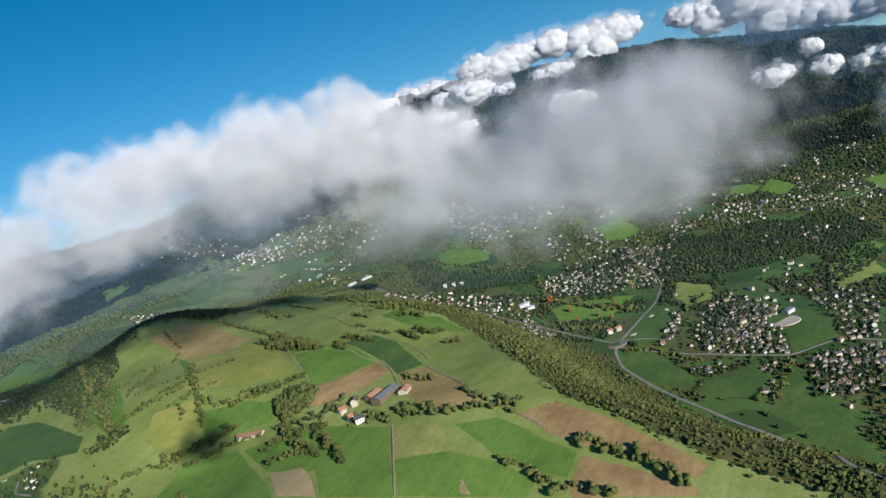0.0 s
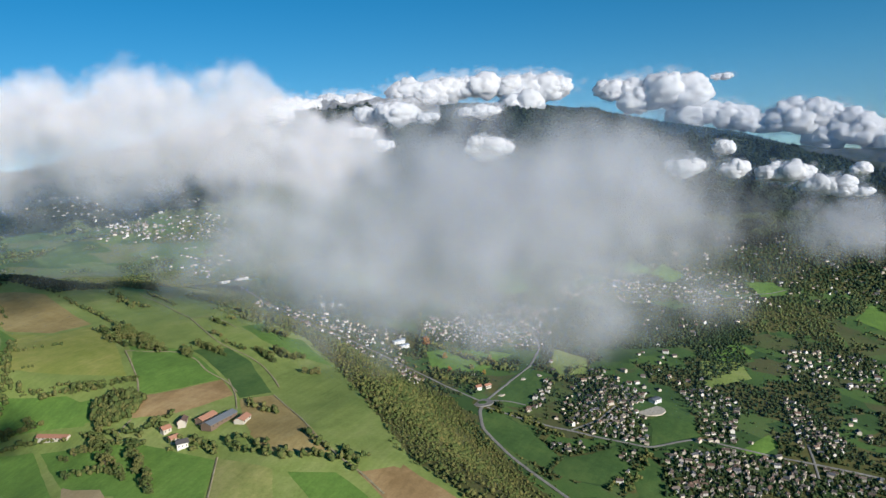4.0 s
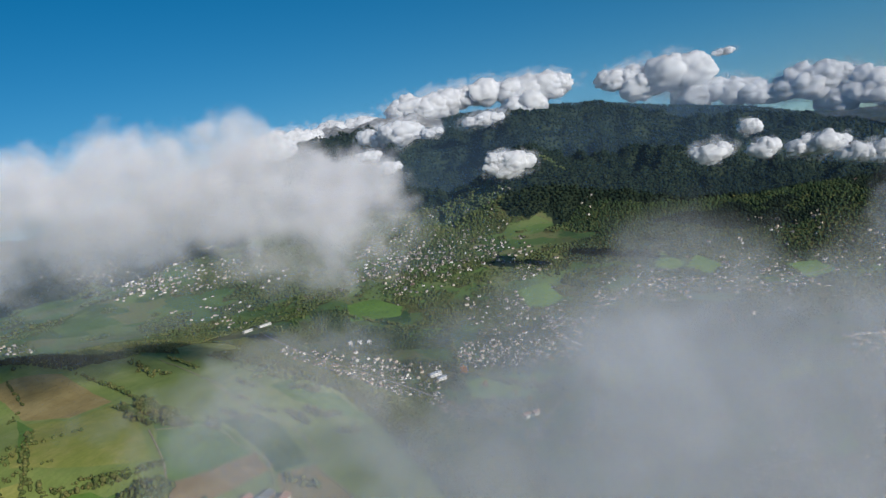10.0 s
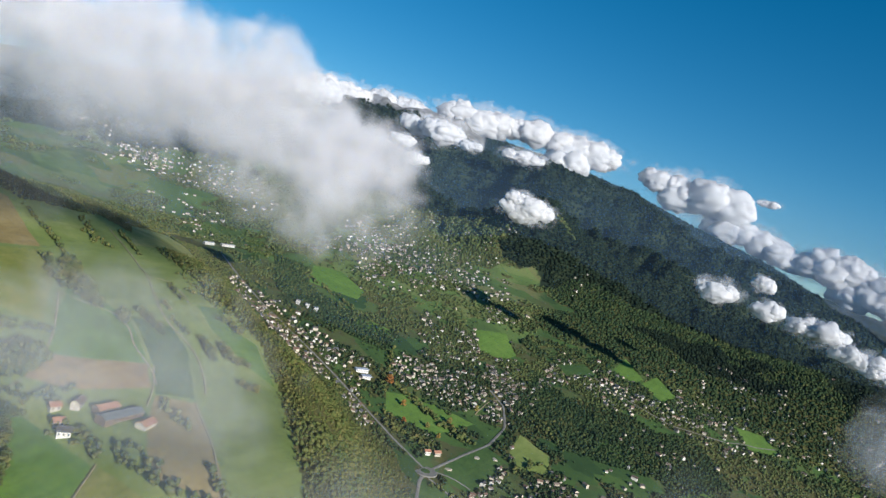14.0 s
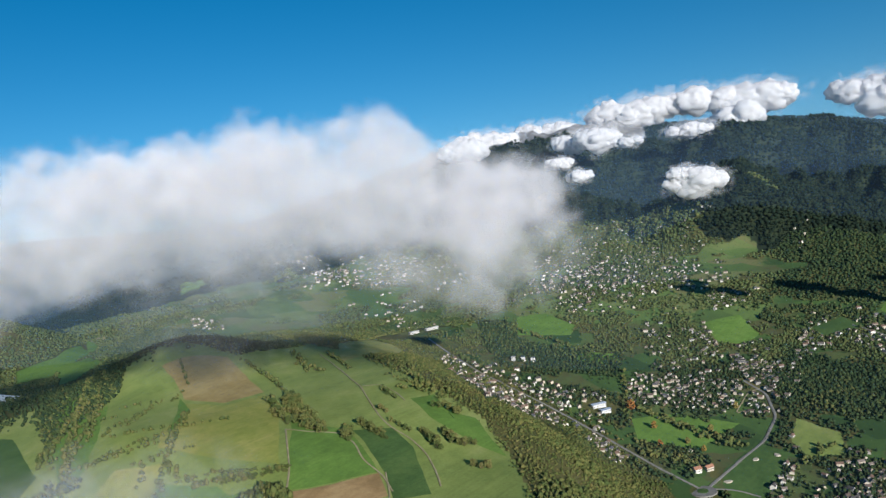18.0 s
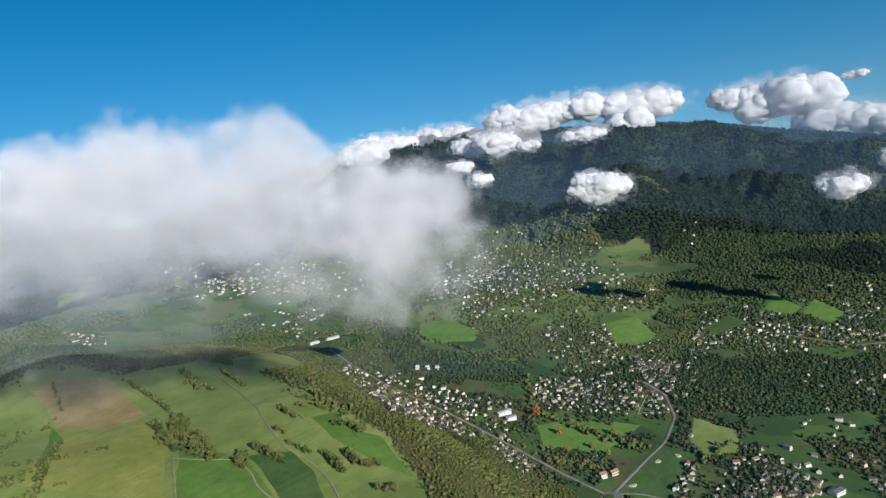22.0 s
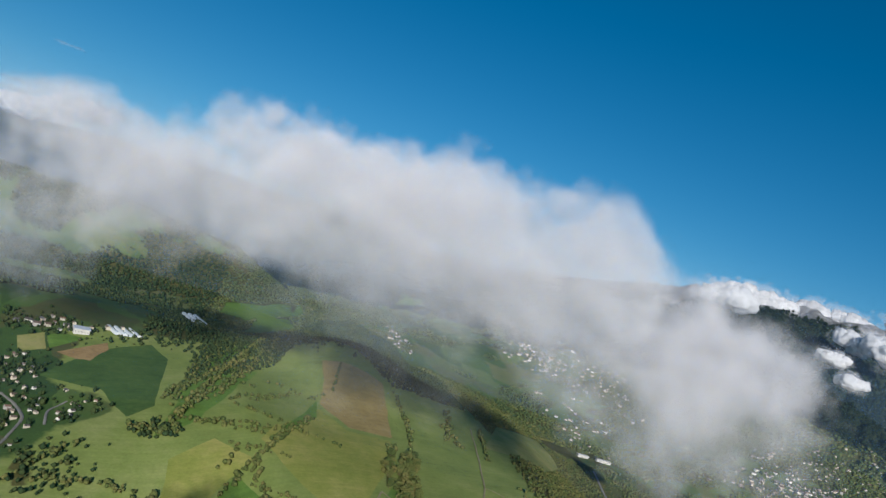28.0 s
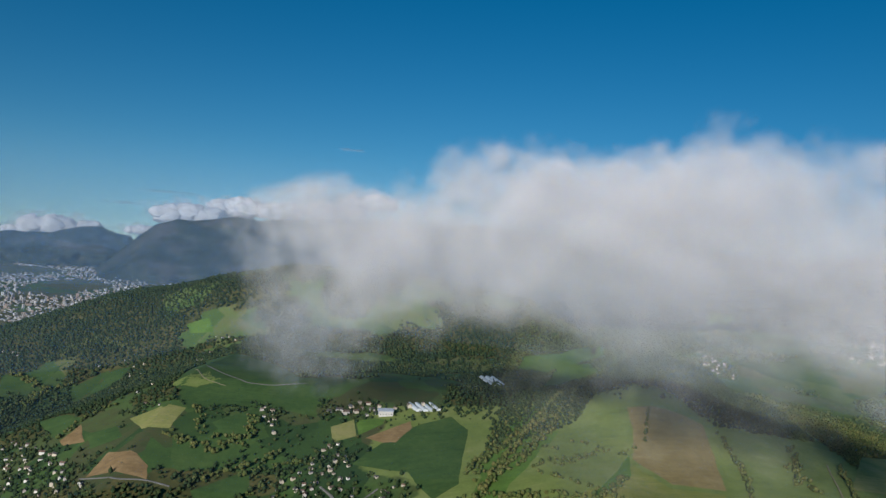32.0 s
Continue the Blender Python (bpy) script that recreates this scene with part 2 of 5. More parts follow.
# ---- fields and tracks, laid on the land ----
FIELDS = [
    (LUSH, [(678, 801), (698, 722), (652, 619), (609, 639), (577, 666), (609, 707)]),
    (PLOUGH, [(574, 664), (607, 637), (650, 617), (624, 579), (584, 590), (557, 602), (541, 638)]),
    (DEEP, [(701, 715), (731, 684), (713, 633), (651, 549), (621, 568), (654, 613)]),
    (FALLOW, [(619, 565), (645, 541), (605, 475), (554, 403), (536, 454), (555, 496), (582, 529)]),
    (LUSH, [(519, 422), (534, 381), (498, 290), (470, 291), (482, 359)]),
    (PLOUGH, [(540, 365), (562, 333), (540, 269), (516, 220), (497, 184), (483, 190), (505, 254), (507, 296)]),
    (PLOUGH, [(496, 285), (485, 235), (474, 188), (467, 185), (450, 279), (465, 286)]),
    (DRY, [(518, 501), (516, 436), (484, 409), (468, 464)]),
    (LUSH, [(513, 602), (516, 503), (422, 435), (416, 519), (477, 583)]),
    (PALE, [(449, 622), (458, 576), (416, 523), (410, 573)]),
    (LUSH, [(466, 461), (483, 409), (479, 364), (464, 314), (444, 316), (424, 432)]),
    (PALE, [(461, 390), (464, 381), (436, 363), (435, 374)]),
    (FALLOW, [(699, 1165), (731, 1158), (763, 1138), (783, 1116), (767, 1041), (741, 954), (687, 967), (665, 1033), (691, 1109)]),
    (PASTURE, [(660, 1018), (681, 956), (735, 943), (680, 831), (602, 714), (578, 786), (557, 890), (594, 950)]),
    (LUSH, [(476, 789), (509, 782), (552, 711), (530, 677), (499, 749)]),
    (LUSH, [(555, 1145), (601, 1133), (550, 1035), (481, 949), (498, 1031)]),
    (LUSH, [(810, 736), (841, 723), (809, 678), (812, 631), (751, 539), (758, 588), (783, 677)]),
    (DRY, [(1023, 1147), (1209, 1270), (1153, 1116), (999, 963), (900, 981)]),
    (LUSH, [(482, 702), (504, 637), (509, 607), (454, 533), (438, 599)]),
    (LUSH, [(524, 825), (549, 745), (543, 697), (522, 685), (492, 780)]),
    (DEEP, [(1029, 483), (1055, 474), (1032, 408), (973, 335), (927, 338), (940, 378), (961, 431), (994, 466)]),
    (DEEP, [(974, 331), (1044, 272), (992, 253), (933, 254), (919, 305), (922, 333)]),
    (DEEP, [(1139, 248), (1203, 222), (1187, 189), (1127, 176), (1066, 232), (1116, 238)]),
    (DEEP, [(987, 244), (1035, 228), (1014, 205), (958, 202), (929, 221)]),
    (DEEP, [(1141, 495), (1241, 487), (1232, 441), (1186, 431), (1093, 427), (1078, 462), (1103, 483)]),
    (LUSH, [(1525, 1121), (1580, 1078), (1542, 973), (1488, 956), (1431, 1052)]),
    (LUSH, [(1682, 745), (1764, 703), (1673, 629), (1613, 635), (1591, 682)]),
    (LUSH, [(1419, 899), (1446, 826), (1406, 792), (1376, 865)]),
    (LUSH, [(1209, 667), (1273, 629), (1289, 529), (1175, 545), (1144, 622)]),
    (MEADOW, [(1341, 463), (1319, 394), (1256, 375), (1227, 414), (1266, 447)]),
    (LUSH, [(1885, 390), (1973, 375), (1911, 312), (1825, 319)]),
    (LUSH, [(1893, 464), (1990, 462), (1916, 395), (1853, 408)]),
    (DEEP, [(1751, 556), (1835, 520), (1794, 464), (1703, 518)]),
    (LUSH, [(1778, -52), (1960, -90), (1801, -161), (1636, -195), (1698, -162)]),
    (LUSH, [(1447, 199), (1536, 163), (1494, 123), (1393, 170)]),
    (LUSH, [(1944, 178), (1982, 115), (1912, 71), (1817, 127)]),
    (DRY, [(304, 1198), (333, 1222), (340, 1167), (310, 1150)]),
    (LUSH, [(336, 1219), (365, 1226), (385, 1219), (343, 1171)]),
    (PLOUGH, [(352, 1161), (413, 1215), (414, 1184), (391, 1127)]),
    (DEEP, [(338, 1083), (400, 1181), (470, 1231), (487, 1172), (459, 993), (430, 962), (405, 1043)]),
    (LUSH, [(482, 1027), (532, 1148), (567, 1222), (615, 1295), (604, 1221), (543, 1083), (487, 1000)]),
    (MEADOW, [(490, 961), (556, 1075), (624, 1124), (658, 1108), (639, 980), (594, 932), (508, 959)]),
    (DEEP, [(145, 1198), (194, 1253), (227, 1169), (194, 1141)]),
    (DEEP, [(129, 1120), (147, 1158), (189, 1146), (198, 1111), (146, 1079)]),
    (DEEP, [(163, 1038), (218, 1090), (227, 1047), (180, 997)]),
    (DEEP, [(53, 1330), (19, 1674), (189, 1324), (183, 1264), (103, 1235)]),
    (PLOUGH, [(33, 1079), (35, 1137), (80, 1109), (102, 1081), (109, 1051)]),
    (PLOUGH, [(-65, 1235), (-55, 1277), (-19, 1200), (-50, 1212)]),
    (DEEP, [(-30, 1230), (12, 1224), (38, 1174), (2, 1169)]),
    (DEEP, [(106, 1158), (180, 1163), (192, 1128), (144, 1072), (128, 1082)]),
    (DRY, [(24, 1237), (74, 1248), (100, 1239), (97, 1176), (61, 1178)]),
    (MEADOW, [(47, 1328), (88, 1445), (137, 1313), (96, 1287)]),
    (DEEP, [(-45, 1846), (145, 1611), (269, 1336), (281, 1231), (158, 1295)]),
    (LUSH, [(-131, 2076), (-81, 2091), (-47, 2018), (-113, 2038)]),
    (DEEP, [(-467, 1867), (-377, 1905), (-357, 1943), (-363, 1802), (-424, 1786)]),
    (DEEP, [(-299, 1814), (-259, 1920), (-202, 1917), (-210, 1795), (-253, 1737)]),
    (DEEP, [(-166, 1379), (-102, 1344), (-60, 1303), (-72, 1242)]),
    (LUSH, [(700, 1902), (806, 1973), (985, 2244), (954, 2090), (713, 1737), (658, 1765)]),
    (LUSH, [(763, 1838), (882, 1952), (862, 1835), (634, 1435)]),
    (LUSH, [(664, 1045), (651, 988), (581, 890), (564, 886)]),
    (LUSH, [(1505, 2703), (1650, 2745), (1540, 2558), (1412, 2520)]),
    (LUSH, [(1113, 118), (1185, 85), (1160, 69), (1107, 96)]),
    (MEADOW, [(1406, 209), (1437, 144), (1367, 121), (1288, 184)]),
    (DEEP, [(892, 237), (983, 199), (820, 108), (798, 112)]),
    (DEEP, [(902, 83), (908, 3), (804, 10), (802, 76)]),
    (DEEP, [(976, 194), (941, 157), (885, 139), (894, 159)]),
    (LUSH, [(485, 1003), (548, 1087), (580, 1083), (544, 1011), (492, 940), (452, 909)]),
    (LUSH, [(365, 742), (458, 779), (482, 713), (427, 601), (384, 557), (386, 595), (355, 656)]),
    (LUSH, [(345, 629), (416, 590), (380, 533), (371, 524)]),
    (PASTURE, [(467, 868), (511, 900), (543, 849), (499, 801), (455, 785)]),
]
TRACKS = [
    (ASPHALT, 9, [(1079, 488), (1041, 486), (986, 457), (939, 401), (907, 353), (859, 272), (826, 205), (530, 97), (512, 73)]),
    (ASPHALT, 8, [(1056, 480), (1054, 425), (1058, 355), (1056, 296), (1059, 232), (1121, 172), (1120, 126), (1126, 54), (1132, -15), (1134, -59)]),
    (ASPHALT, 8, [(1078, 491), (1172, 488), (1248, 478), (1335, 490), (1411, 531), (1442, 578)]),
    (ASPHALT, 8, [(1286, 1177), (1235, 1057), (1207, 979), (1170, 840), (1147, 740), (1125, 678), (1090, 573), (1071, 499)]),
    (ASPHALT, 6, [(1180, 33), (1142, 26), (1094, 19)]),
    (ASPHALT, 6, [(1060, 347), (1104, 316), (1159, 304)]),
    (ASPHALT, 6, [(1102, 433), (1099, 463), (1079, 488)]),
    (GRAVEL, 5, [(921, 1064), (857, 924), (813, 833), (773, 768), (745, 720), (732, 689), (724, 647), (709, 610), (684, 573), (665, 550)]),
    (GRAVEL, 4, [(813, 833), (831, 814), (816, 765), (801, 735)]),
    (GRAVEL, 5, [(660, 786), (669, 750), (687, 721), (677, 684), (658, 652), (649, 611), (632, 580)]),
    (GRAVEL, 5, [(660, 786), (630, 740), (601, 696), (578, 669), (560, 649)]),
    (GRAVEL, 4, [(654, 613), (626, 577), (598, 550)]),
    (GRAVEL, 5, [(645, 541), (605, 475), (569, 428), (550, 390), (540, 361), (525, 330)]),
    (GRAVEL, 5, [(518, 501), (468, 465), (423, 433)]),
    (GRAVEL, 6, [(539, 636), (522, 635), (509, 627)]),
    (ASPHALT, 5, [(74, 1450), (111, 1395), (159, 1341), (202, 1338), (251, 1357)]),
    (ASPHALT, 6, [(315, 881), (323, 905), (335, 962), (325, 1006), (307, 1037)]),
    (ASPHALT, 5, [(354, 941), (354, 986), (372, 1010)]),
    (ASPHALT, 5, [(26, 1078), (75, 1047), (108, 1051), (139, 1042)]),
    (GRAVEL, 5, [(62, 1423), (95, 1346), (134, 1323)]),
    (GRAVEL, 6, [(1344, 533), (1317, 546), (1404, 557), (1431, 542)]),
    (ASPHALT, 6, [(1788, 490), (1747, 423), (1734, 354), (1725, 276), (1798, 175), (1934, 85)]),
]
HEDGES = [  # tree size, spacing, width of the row, its line
    (9, 9, 6, [(796, 1093), (788, 1023), (761, 933)]),
    (10, 7, 10, [(729, 928), (681, 825), (674, 793)]),
    (11, 6, 20, [(746, 906), (708, 827), (683, 767), (681, 742)]),
    (9, 10, 8, [(853, 1033), (853, 996)]),
    (10, 6, 5, [(684, 715), (677, 697)]),
    (10, 6, 6, [(719, 721), (709, 688), (705, 665)]),
    (8, 8, 6, [(767, 744), (759, 721)]),
    (9, 8, 8, [(834, 778), (847, 734)]),
    (11, 8, 12, [(810, 690), (811, 652)]),
    (10, 7, 6, [(746, 653), (726, 608)]),
    (10, 6, 6, [(756, 633), (746, 595), (759, 586)]),
    (11, 8, 8, [(714, 556), (723, 537)]),
    (6, 7, 4, [(552, 753), (568, 728), (599, 697)]),
    (8, 9, 6, [(938, 1067), (873, 927)]),
    (7, 9, 5, [(818, 796), (800, 749)]),
    (7, 8, 4, [(744, 696), (737, 662)]),
    (7, 16, 20, [(869, 835), (839, 702)]),
    (6, 7, 4, [(551, 743), (570, 716), (601, 701)]),
    (11, 7, 9, [(486, 771), (500, 753), (508, 735)]),
    (11, 8, 12, [(533, 668), (503, 642), (479, 597), (462, 565)]),
    (11, 6, 8, [(507, 600), (480, 557), (458, 522)]),
    (10, 8, 8, [(477, 660), (496, 634)]),
    (10, 7, 8, [(459, 628), (477, 598)]),
    (9, 6, 10, [(534, 506), (533, 471), (536, 429), (548, 392)]),
    (11, 6, 14, [(556, 388), (556, 371)]),
    (9, 8, 6, [(575, 446), (553, 404)]),
    (10, 8, 20, [(516, 631), (529, 610), (552, 597)]),
    (9, 8, 20, [(520, 562), (532, 503)]),
    (9, 9, 9, [(550, 506), (543, 466)]),
    (9, 7, 7, [(616, 550), (603, 502)]),
    (11, 6, 9, [(513, 292), (504, 264), (499, 239), (489, 217), (477, 193)]),
    (9, 8, 8, [(476, 355), (477, 340)]),
    (11, 6, 9, [(477, 329), (466, 310), (454, 289)]),
    (9, 9, 10, [(550, 388), (545, 364)]),
    (10, 7, 8, [(460, 278), (457, 245)]),
    (10, 6, 8, [(472, 943), (490, 987), (511, 1033), (568, 1152), (643, 1305)]),
    (9, 7, 7, [(487, 975), (540, 1058), (577, 1124)]),
    (8, 7, 7, [(622, 1167), (753, 1606)]),
    (6, 7, 16, [(575, 1013), (624, 1055)]),
    (8, 14, 5, [(499, 947), (550, 917), (606, 921), (647, 890)]),
    (11, 8, 16, [(431, 932), (484, 922)]),
    (9, 12, 6, [(304, 794), (324, 821), (358, 865), (385, 899)]),
    (10, 8, 10, [(237, 1055), (210, 1009), (200, 938)]),
    (10, 8, 14, [(245, 1131), (206, 1088), (158, 1051)]),
    (9, 8, 14, [(113, 1247), (140, 1167), (199, 1145)]),
    (9, 8, 6, [(467, 1017), (508, 1071), (551, 1145), (592, 1177)]),
    (8, 10, 5, [(531, 1095), (582, 1063)]),
    (8, 14, 5, [(460, 954), (483, 956), (522, 925), (544, 913), (569, 889)]),
    (6, 7, 4, [(534, 801), (559, 767), (579, 733), (605, 701)]),
    (12, 6, 8, [(449, 809), (472, 783), (490, 762)]),
    (8, 9, 8, [(509, 842), (538, 874)]),
    (7, 9, 6, [(543, 1006), (581, 1034)]),
    (8, 9, 9, [(633, 1244), (594, 1145), (527, 1016), (506, 1008)]),
    (8, 9, 9, [(541, 1189), (500, 1081), (479, 995)]),
    (7, 11, 9, [(610, 1090), (657, 1044), (676, 1064)]),
    (7, 11, 9, [(543, 988), (599, 934)]),
    (7, 11, 8, [(522, 884), (578, 843)]),
    (9, 9, 8, [(898, 1104), (839, 983), (854, 961)]),
    (8, 12, 6, [(726, 1150), (695, 1079)]),
    (10, 8, 14, [(899, 837), (854, 742), (857, 711)]),
    (10, 9, 10, [(704, 723), (685, 700)]),
    (10, 9, 16, [(102, 1161), (137, 1136), (168, 1126), (200, 1171), (197, 1220)]),
    (9, 9, 9, [(208, 1072), (243, 1096), (286, 1100)]),
    (9, 9, 9, [(-238, 1700), (-202, 1745), (-163, 1792), (-136, 1852)]),
    (9, 9, 9, [(-341, 1627), (-348, 1770), (-300, 1844)]),
    (9, 9, 9, [(-72, 1242), (-60, 1303), (-26, 1316)]),
    (10, 8, 20, [(-407, 1941), (-332, 2033), (-224, 1995)]),
    (10, 8, 20, [(-451, 1882), (-342, 1805), (-332, 1692)]),
    (9, 9, 9, [(1046, 468), (1068, 394)]),
    (9, 9, 9, [(972, 245), (920, 254)]),
    (9, 9, 16, [(1053, 416), (1033, 356)]),
    (10, 8, 10, [(933, 236), (1042, 229)]),
    (9, 9, 12, [(1004, 200), (960, 178)]),
    (11, 8, 20, [(1253, 687), (1233, 594), (1213, 502)]),
    (10, 8, 20, [(1111, 599), (1138, 530)]),
    (10, 8, 12, [(1457, 527), (1411, 446), (1365, 389)]),
    (10, 8, 14, [(1462, 1100), (1434, 911), (1469, 804)]),
    (10, 8, 14, [(1369, 766), (1269, 705), (1205, 673)]),
    (9, 9, 14, [(1190, 420), (1247, 406), (1283, 400)]),
    (9, 7, 6, [(451, 770), (473, 753), (491, 723), (501, 690)]),
    (8, 7, 10, [(352, 825), (391, 829), (422, 826), (450, 788)]),
    (9, 7, 8, [(639, 978), (552, 856), (508, 802)]),
    (7, 8, 6, [(504, 946), (542, 937), (574, 912)]),
    (8, 7, 12, [(610, 1208), (533, 1107), (479, 1040)]),
    (7, 8, 8, [(319, 765), (357, 772), (385, 790)]),
    (9, 7, 8, [(544, 844), (538, 773), (568, 733)]),
    (9, 6, 6, [(406, 461), (399, 449)]),
    (8, 6, 5, [(408, 731), (392, 698)]),
    (9, 7, 9, [(510, 675), (504, 623), (517, 592)]),
]
WOODS = [  # tree size, spacing, outline
    (7, 5.5, [(808, 1718), (997, 2049), (1101, 2101), (1165, 1936), (1055, 1433), (974, 1179), (857, 1121), (801, 1113), (770, 1174), (743, 1251), (684, 1254), (636, 1171), (617, 1207)]),
    (6.5, 6, [(531, 1237), (765, 1635), (637, 1164), (583, 1126), (544, 1105), (493, 1060)]),
    (7, 6, [(1464, 1199), (1490, 1120), (1415, 1037), (1414, 952), (1438, 800), (1349, 767), (1297, 915), (1305, 1028)]),
    (8, 6.5, [(1449, 552), (1569, 492), (1593, 377), (1398, 346), (1365, 389), (1404, 460)]),
    (7, 6.5, [(1517, 406), (1723, 226), (1578, 125), (1465, 225), (1388, 344)]),
    (7, 6.5, [(1642, 578), (1572, 423), (1343, 383), (1479, 501)]),
    (7, 7, [(1115, 627), (1170, 542), (1152, 512), (1071, 518), (1054, 588)]),
    (7, 8, [(1301, 641), (1308, 569), (1268, 563), (1261, 624)]),
    (7, 7, [(1018, 202), (1003, 178), (957, 178), (945, 196)]),
    (7, 7, [(1282, 202), (1406, 209), (1498, 252), (1577, 166), (1447, 126), (1382, 149)]),
    (6, 6, [(1002, 480), (957, 422), (922, 434), (972, 486)]),
    (7, 6.5, [(425, 936), (453, 951), (484, 932), (478, 906), (439, 909)]),
    (7, 7, [(-488, 2053), (-389, 2131), (-261, 2165), (-142, 2110), (-251, 1998), (-357, 1943)]),
    (7, 7, [(-454, 2253), (-642, 3649), (-55, 2270), (18, 2285), (223, 2295), (170, 2210), (-63, 2182), (-186, 2116)]),
]
HAMLETS = [  # houses, size, share with pale walls, outline
    (110, 1.0, 0.5, [(1077, 361), (1228, 330), (1224, 264), (1134, 255), (1066, 233), (1058, 304)]),
    (45, 1, 0.4, [(1270, 225), (1302, 160), (1254, 129), (1127, 127), (1134, 172), (1203, 191)]),
    (130, 1, 0.4, [(1055, 208), (1110, 125), (1134, -59), (1092, -56), (957, 178), (990, 197)]),
    (65, 1, 0.4, [(1325, 75), (1301, 42), (1206, -18), (1147, -2), (1160, 40)]),
    (9, 1, 0.4, [(992, 368), (1040, 316), (1021, 311), (973, 349)]),
    (8, 1, 0.4, [(962, 283), (989, 267), (954, 255), (928, 267)]),
    (8, 1, 0.5, [(1026, 276), (1043, 245), (1011, 246), (1000, 266)]),
    (190, 1.1, 0.85, [(1233, 1106), (1237, 1002), (1257, 720), (1166, 691), (1065, 724), (905, 694)]),
    (120, 1, 0.6, [(1374, 757), (1449, 552), (1353, 488), (1320, 538), (1269, 705)]),
    (80, 1, 0.6, [(1862, 1272), (2102, 1302), (1931, 983), (1708, 935), (1533, 997)]),
    (30, 1, 0.7, [(1902, 837), (1905, 718), (1847, 712), (1755, 767)]),
    (14, 1, 0.6, [(1617, 750), (1664, 697), (1552, 668)]),
    (40, 1, 0.5, [(1840, 592), (1794, 410), (1644, 385), (1687, 472)]),
    (75, 1, 0.6, [(1729, 418), (1916, 327), (1934, 85), (1712, 164), (1705, 309)]),
    (20, 1, 0.8, [(1211, 452), (1190, 420), (1109, 409), (1079, 423)]),
    (12, 1, 0.7, [(1285, 453), (1310, 437), (1270, 412), (1238, 433)]),
    (40, 1, 0.6, [(1271, 383), (1276, 326), (1117, 300), (1075, 390), (1147, 383)]),
    (110, 1.3, 0.8, [(1830, 2956), (1964, 2859), (1971, 2458), (1931, 1574), (1692, 1469), (1672, 1713), (1654, 1987), (1773, 2273)]),
    (45, 1.4, 0.9, [(1778, 2221), (1780, 1973), (1668, 1852), (1618, 1996)]),
    (75, 1.2, 0.7, [(1823, 1277), (2440, 1390), (2005, 901), (1740, 899), (1600, 1008)]),
    (30, 1.1, 0.7, [(1497, 520), (1770, 485), (1835, 520), (1770, 570)]),
    (55, 1, 0.5, [(253, 1058), (316, 1150), (343, 1073), (350, 995), (333, 893), (297, 898), (246, 985)]),
    (20, 1.4, 0.6, [(290, 1242), (339, 1286), (384, 1264), (443, 1289), (363, 1232)]),
    (8, 1, 0.5, [(186, 1255), (222, 1267), (235, 1167)]),
    (10, 1, 0.4, [(236, 892), (237, 958), (262, 1008), (274, 891)]),
    (8, 1, 0.4, [(362, 945), (370, 1065), (408, 1011)]),
    (40, 1, 0.4, [(-188, 1326), (-73, 1228), (42, 1054), (40, 1031), (-72, 1101)]),
    (45, 1, 0.6, [(-321, 1948), (-196, 1988), (62, 1287), (70, 1171), (-210, 1795)]),
    (15, 1, 0.6, [(-130, 1907), (-17, 1899), (70, 1372)]),
    (10, 1, 0.6, [(-568, 2055), (-465, 2008), (-431, 1939), (-509, 1945)]),
    (8, 1, 0.6, [(76, 1322), (86, 1347), (113, 1308)]),
    (14, 1, 0.8, [(1214, 2086), (1210, 1889), (1176, 1838), (1172, 2004)]),
    (6, 1, 0.8, [(978, 2211), (1023, 2206), (999, 2150)]),
    (14, 1, 0.8, [(1229, 2162), (1245, 1947), (1207, 1980)]),
    (70, 1, 0.7, [(1948, 1356), (2120, 1262), (2018, 950), (1726, 885), (1574, 984)]),
    (60, 1, 0.7, [(1624, 885), (1734, 655), (1602, 581), (1342, 671)]),
    (70, 1, 0.5, [(1825, 511), (2002, 273), (1995, 77), (1961, 75), (1682, 378)]),
    (25, 1.1, 0.7, [(1847, 3059), (2031, 3119), (2246, 2778), (1915, 2402)]),
    (40, 1, 0.7, [(1177, 994), (1266, 985), (1163, 721), (1132, 760), (881, 672)]),
    (40, 1, 0.6, [(1553, 649), (1546, 514), (1373, 471), (1399, 575)]),
    (150, 1, 0.6, [(1763, 1281), (2046, 1390), (2457, 1491), (2732, 1405), (2143, 1082), (1876, 1003), (1674, 1051), (1591, 1062)]),
    (60, 1, 0.6, [(2197, 1125), (2146, 886), (1956, 788), (1791, 932)]),
    (30, 1, 0.6, [(1144, 689), (1088, 605), (1043, 606), (1092, 677)]),
    (40, 1, 0.6, [(1537, 620), (1531, 539), (1460, 519), (1442, 578)]),
    (60, 1, 0.6, [(2549, 1515), (2464, 1137), (2235, 935), (2171, 1104)]),
    (80, 1, 0.7, [(1695, 2281), (2187, 2349), (1953, 1760), (1747, 1622), (1595, 1894)]),
    (60, 1, 0.6, [(1528, 83), (1572, -91), (1418, -80), (1383, 60)]),
    (12, 1, 0.6, [(-43, 2002), (130, 1928), (155, 1762), (-4, 1897)]),
]


def inside(px, py, poly):
    """Which of the points lie in the outline."""
    hit = np.zeros(np.shape(px), bool)
    for (x0, y0), (x1, y1) in zip(poly, poly[1:] + poly[:1]):
        cross = (y0 > py) != (y1 > py)
        hit ^= cross & (px < (x1 - x0) * (py - y0) / ((y1 - y0) or 1e-9) + x0)
    return hit


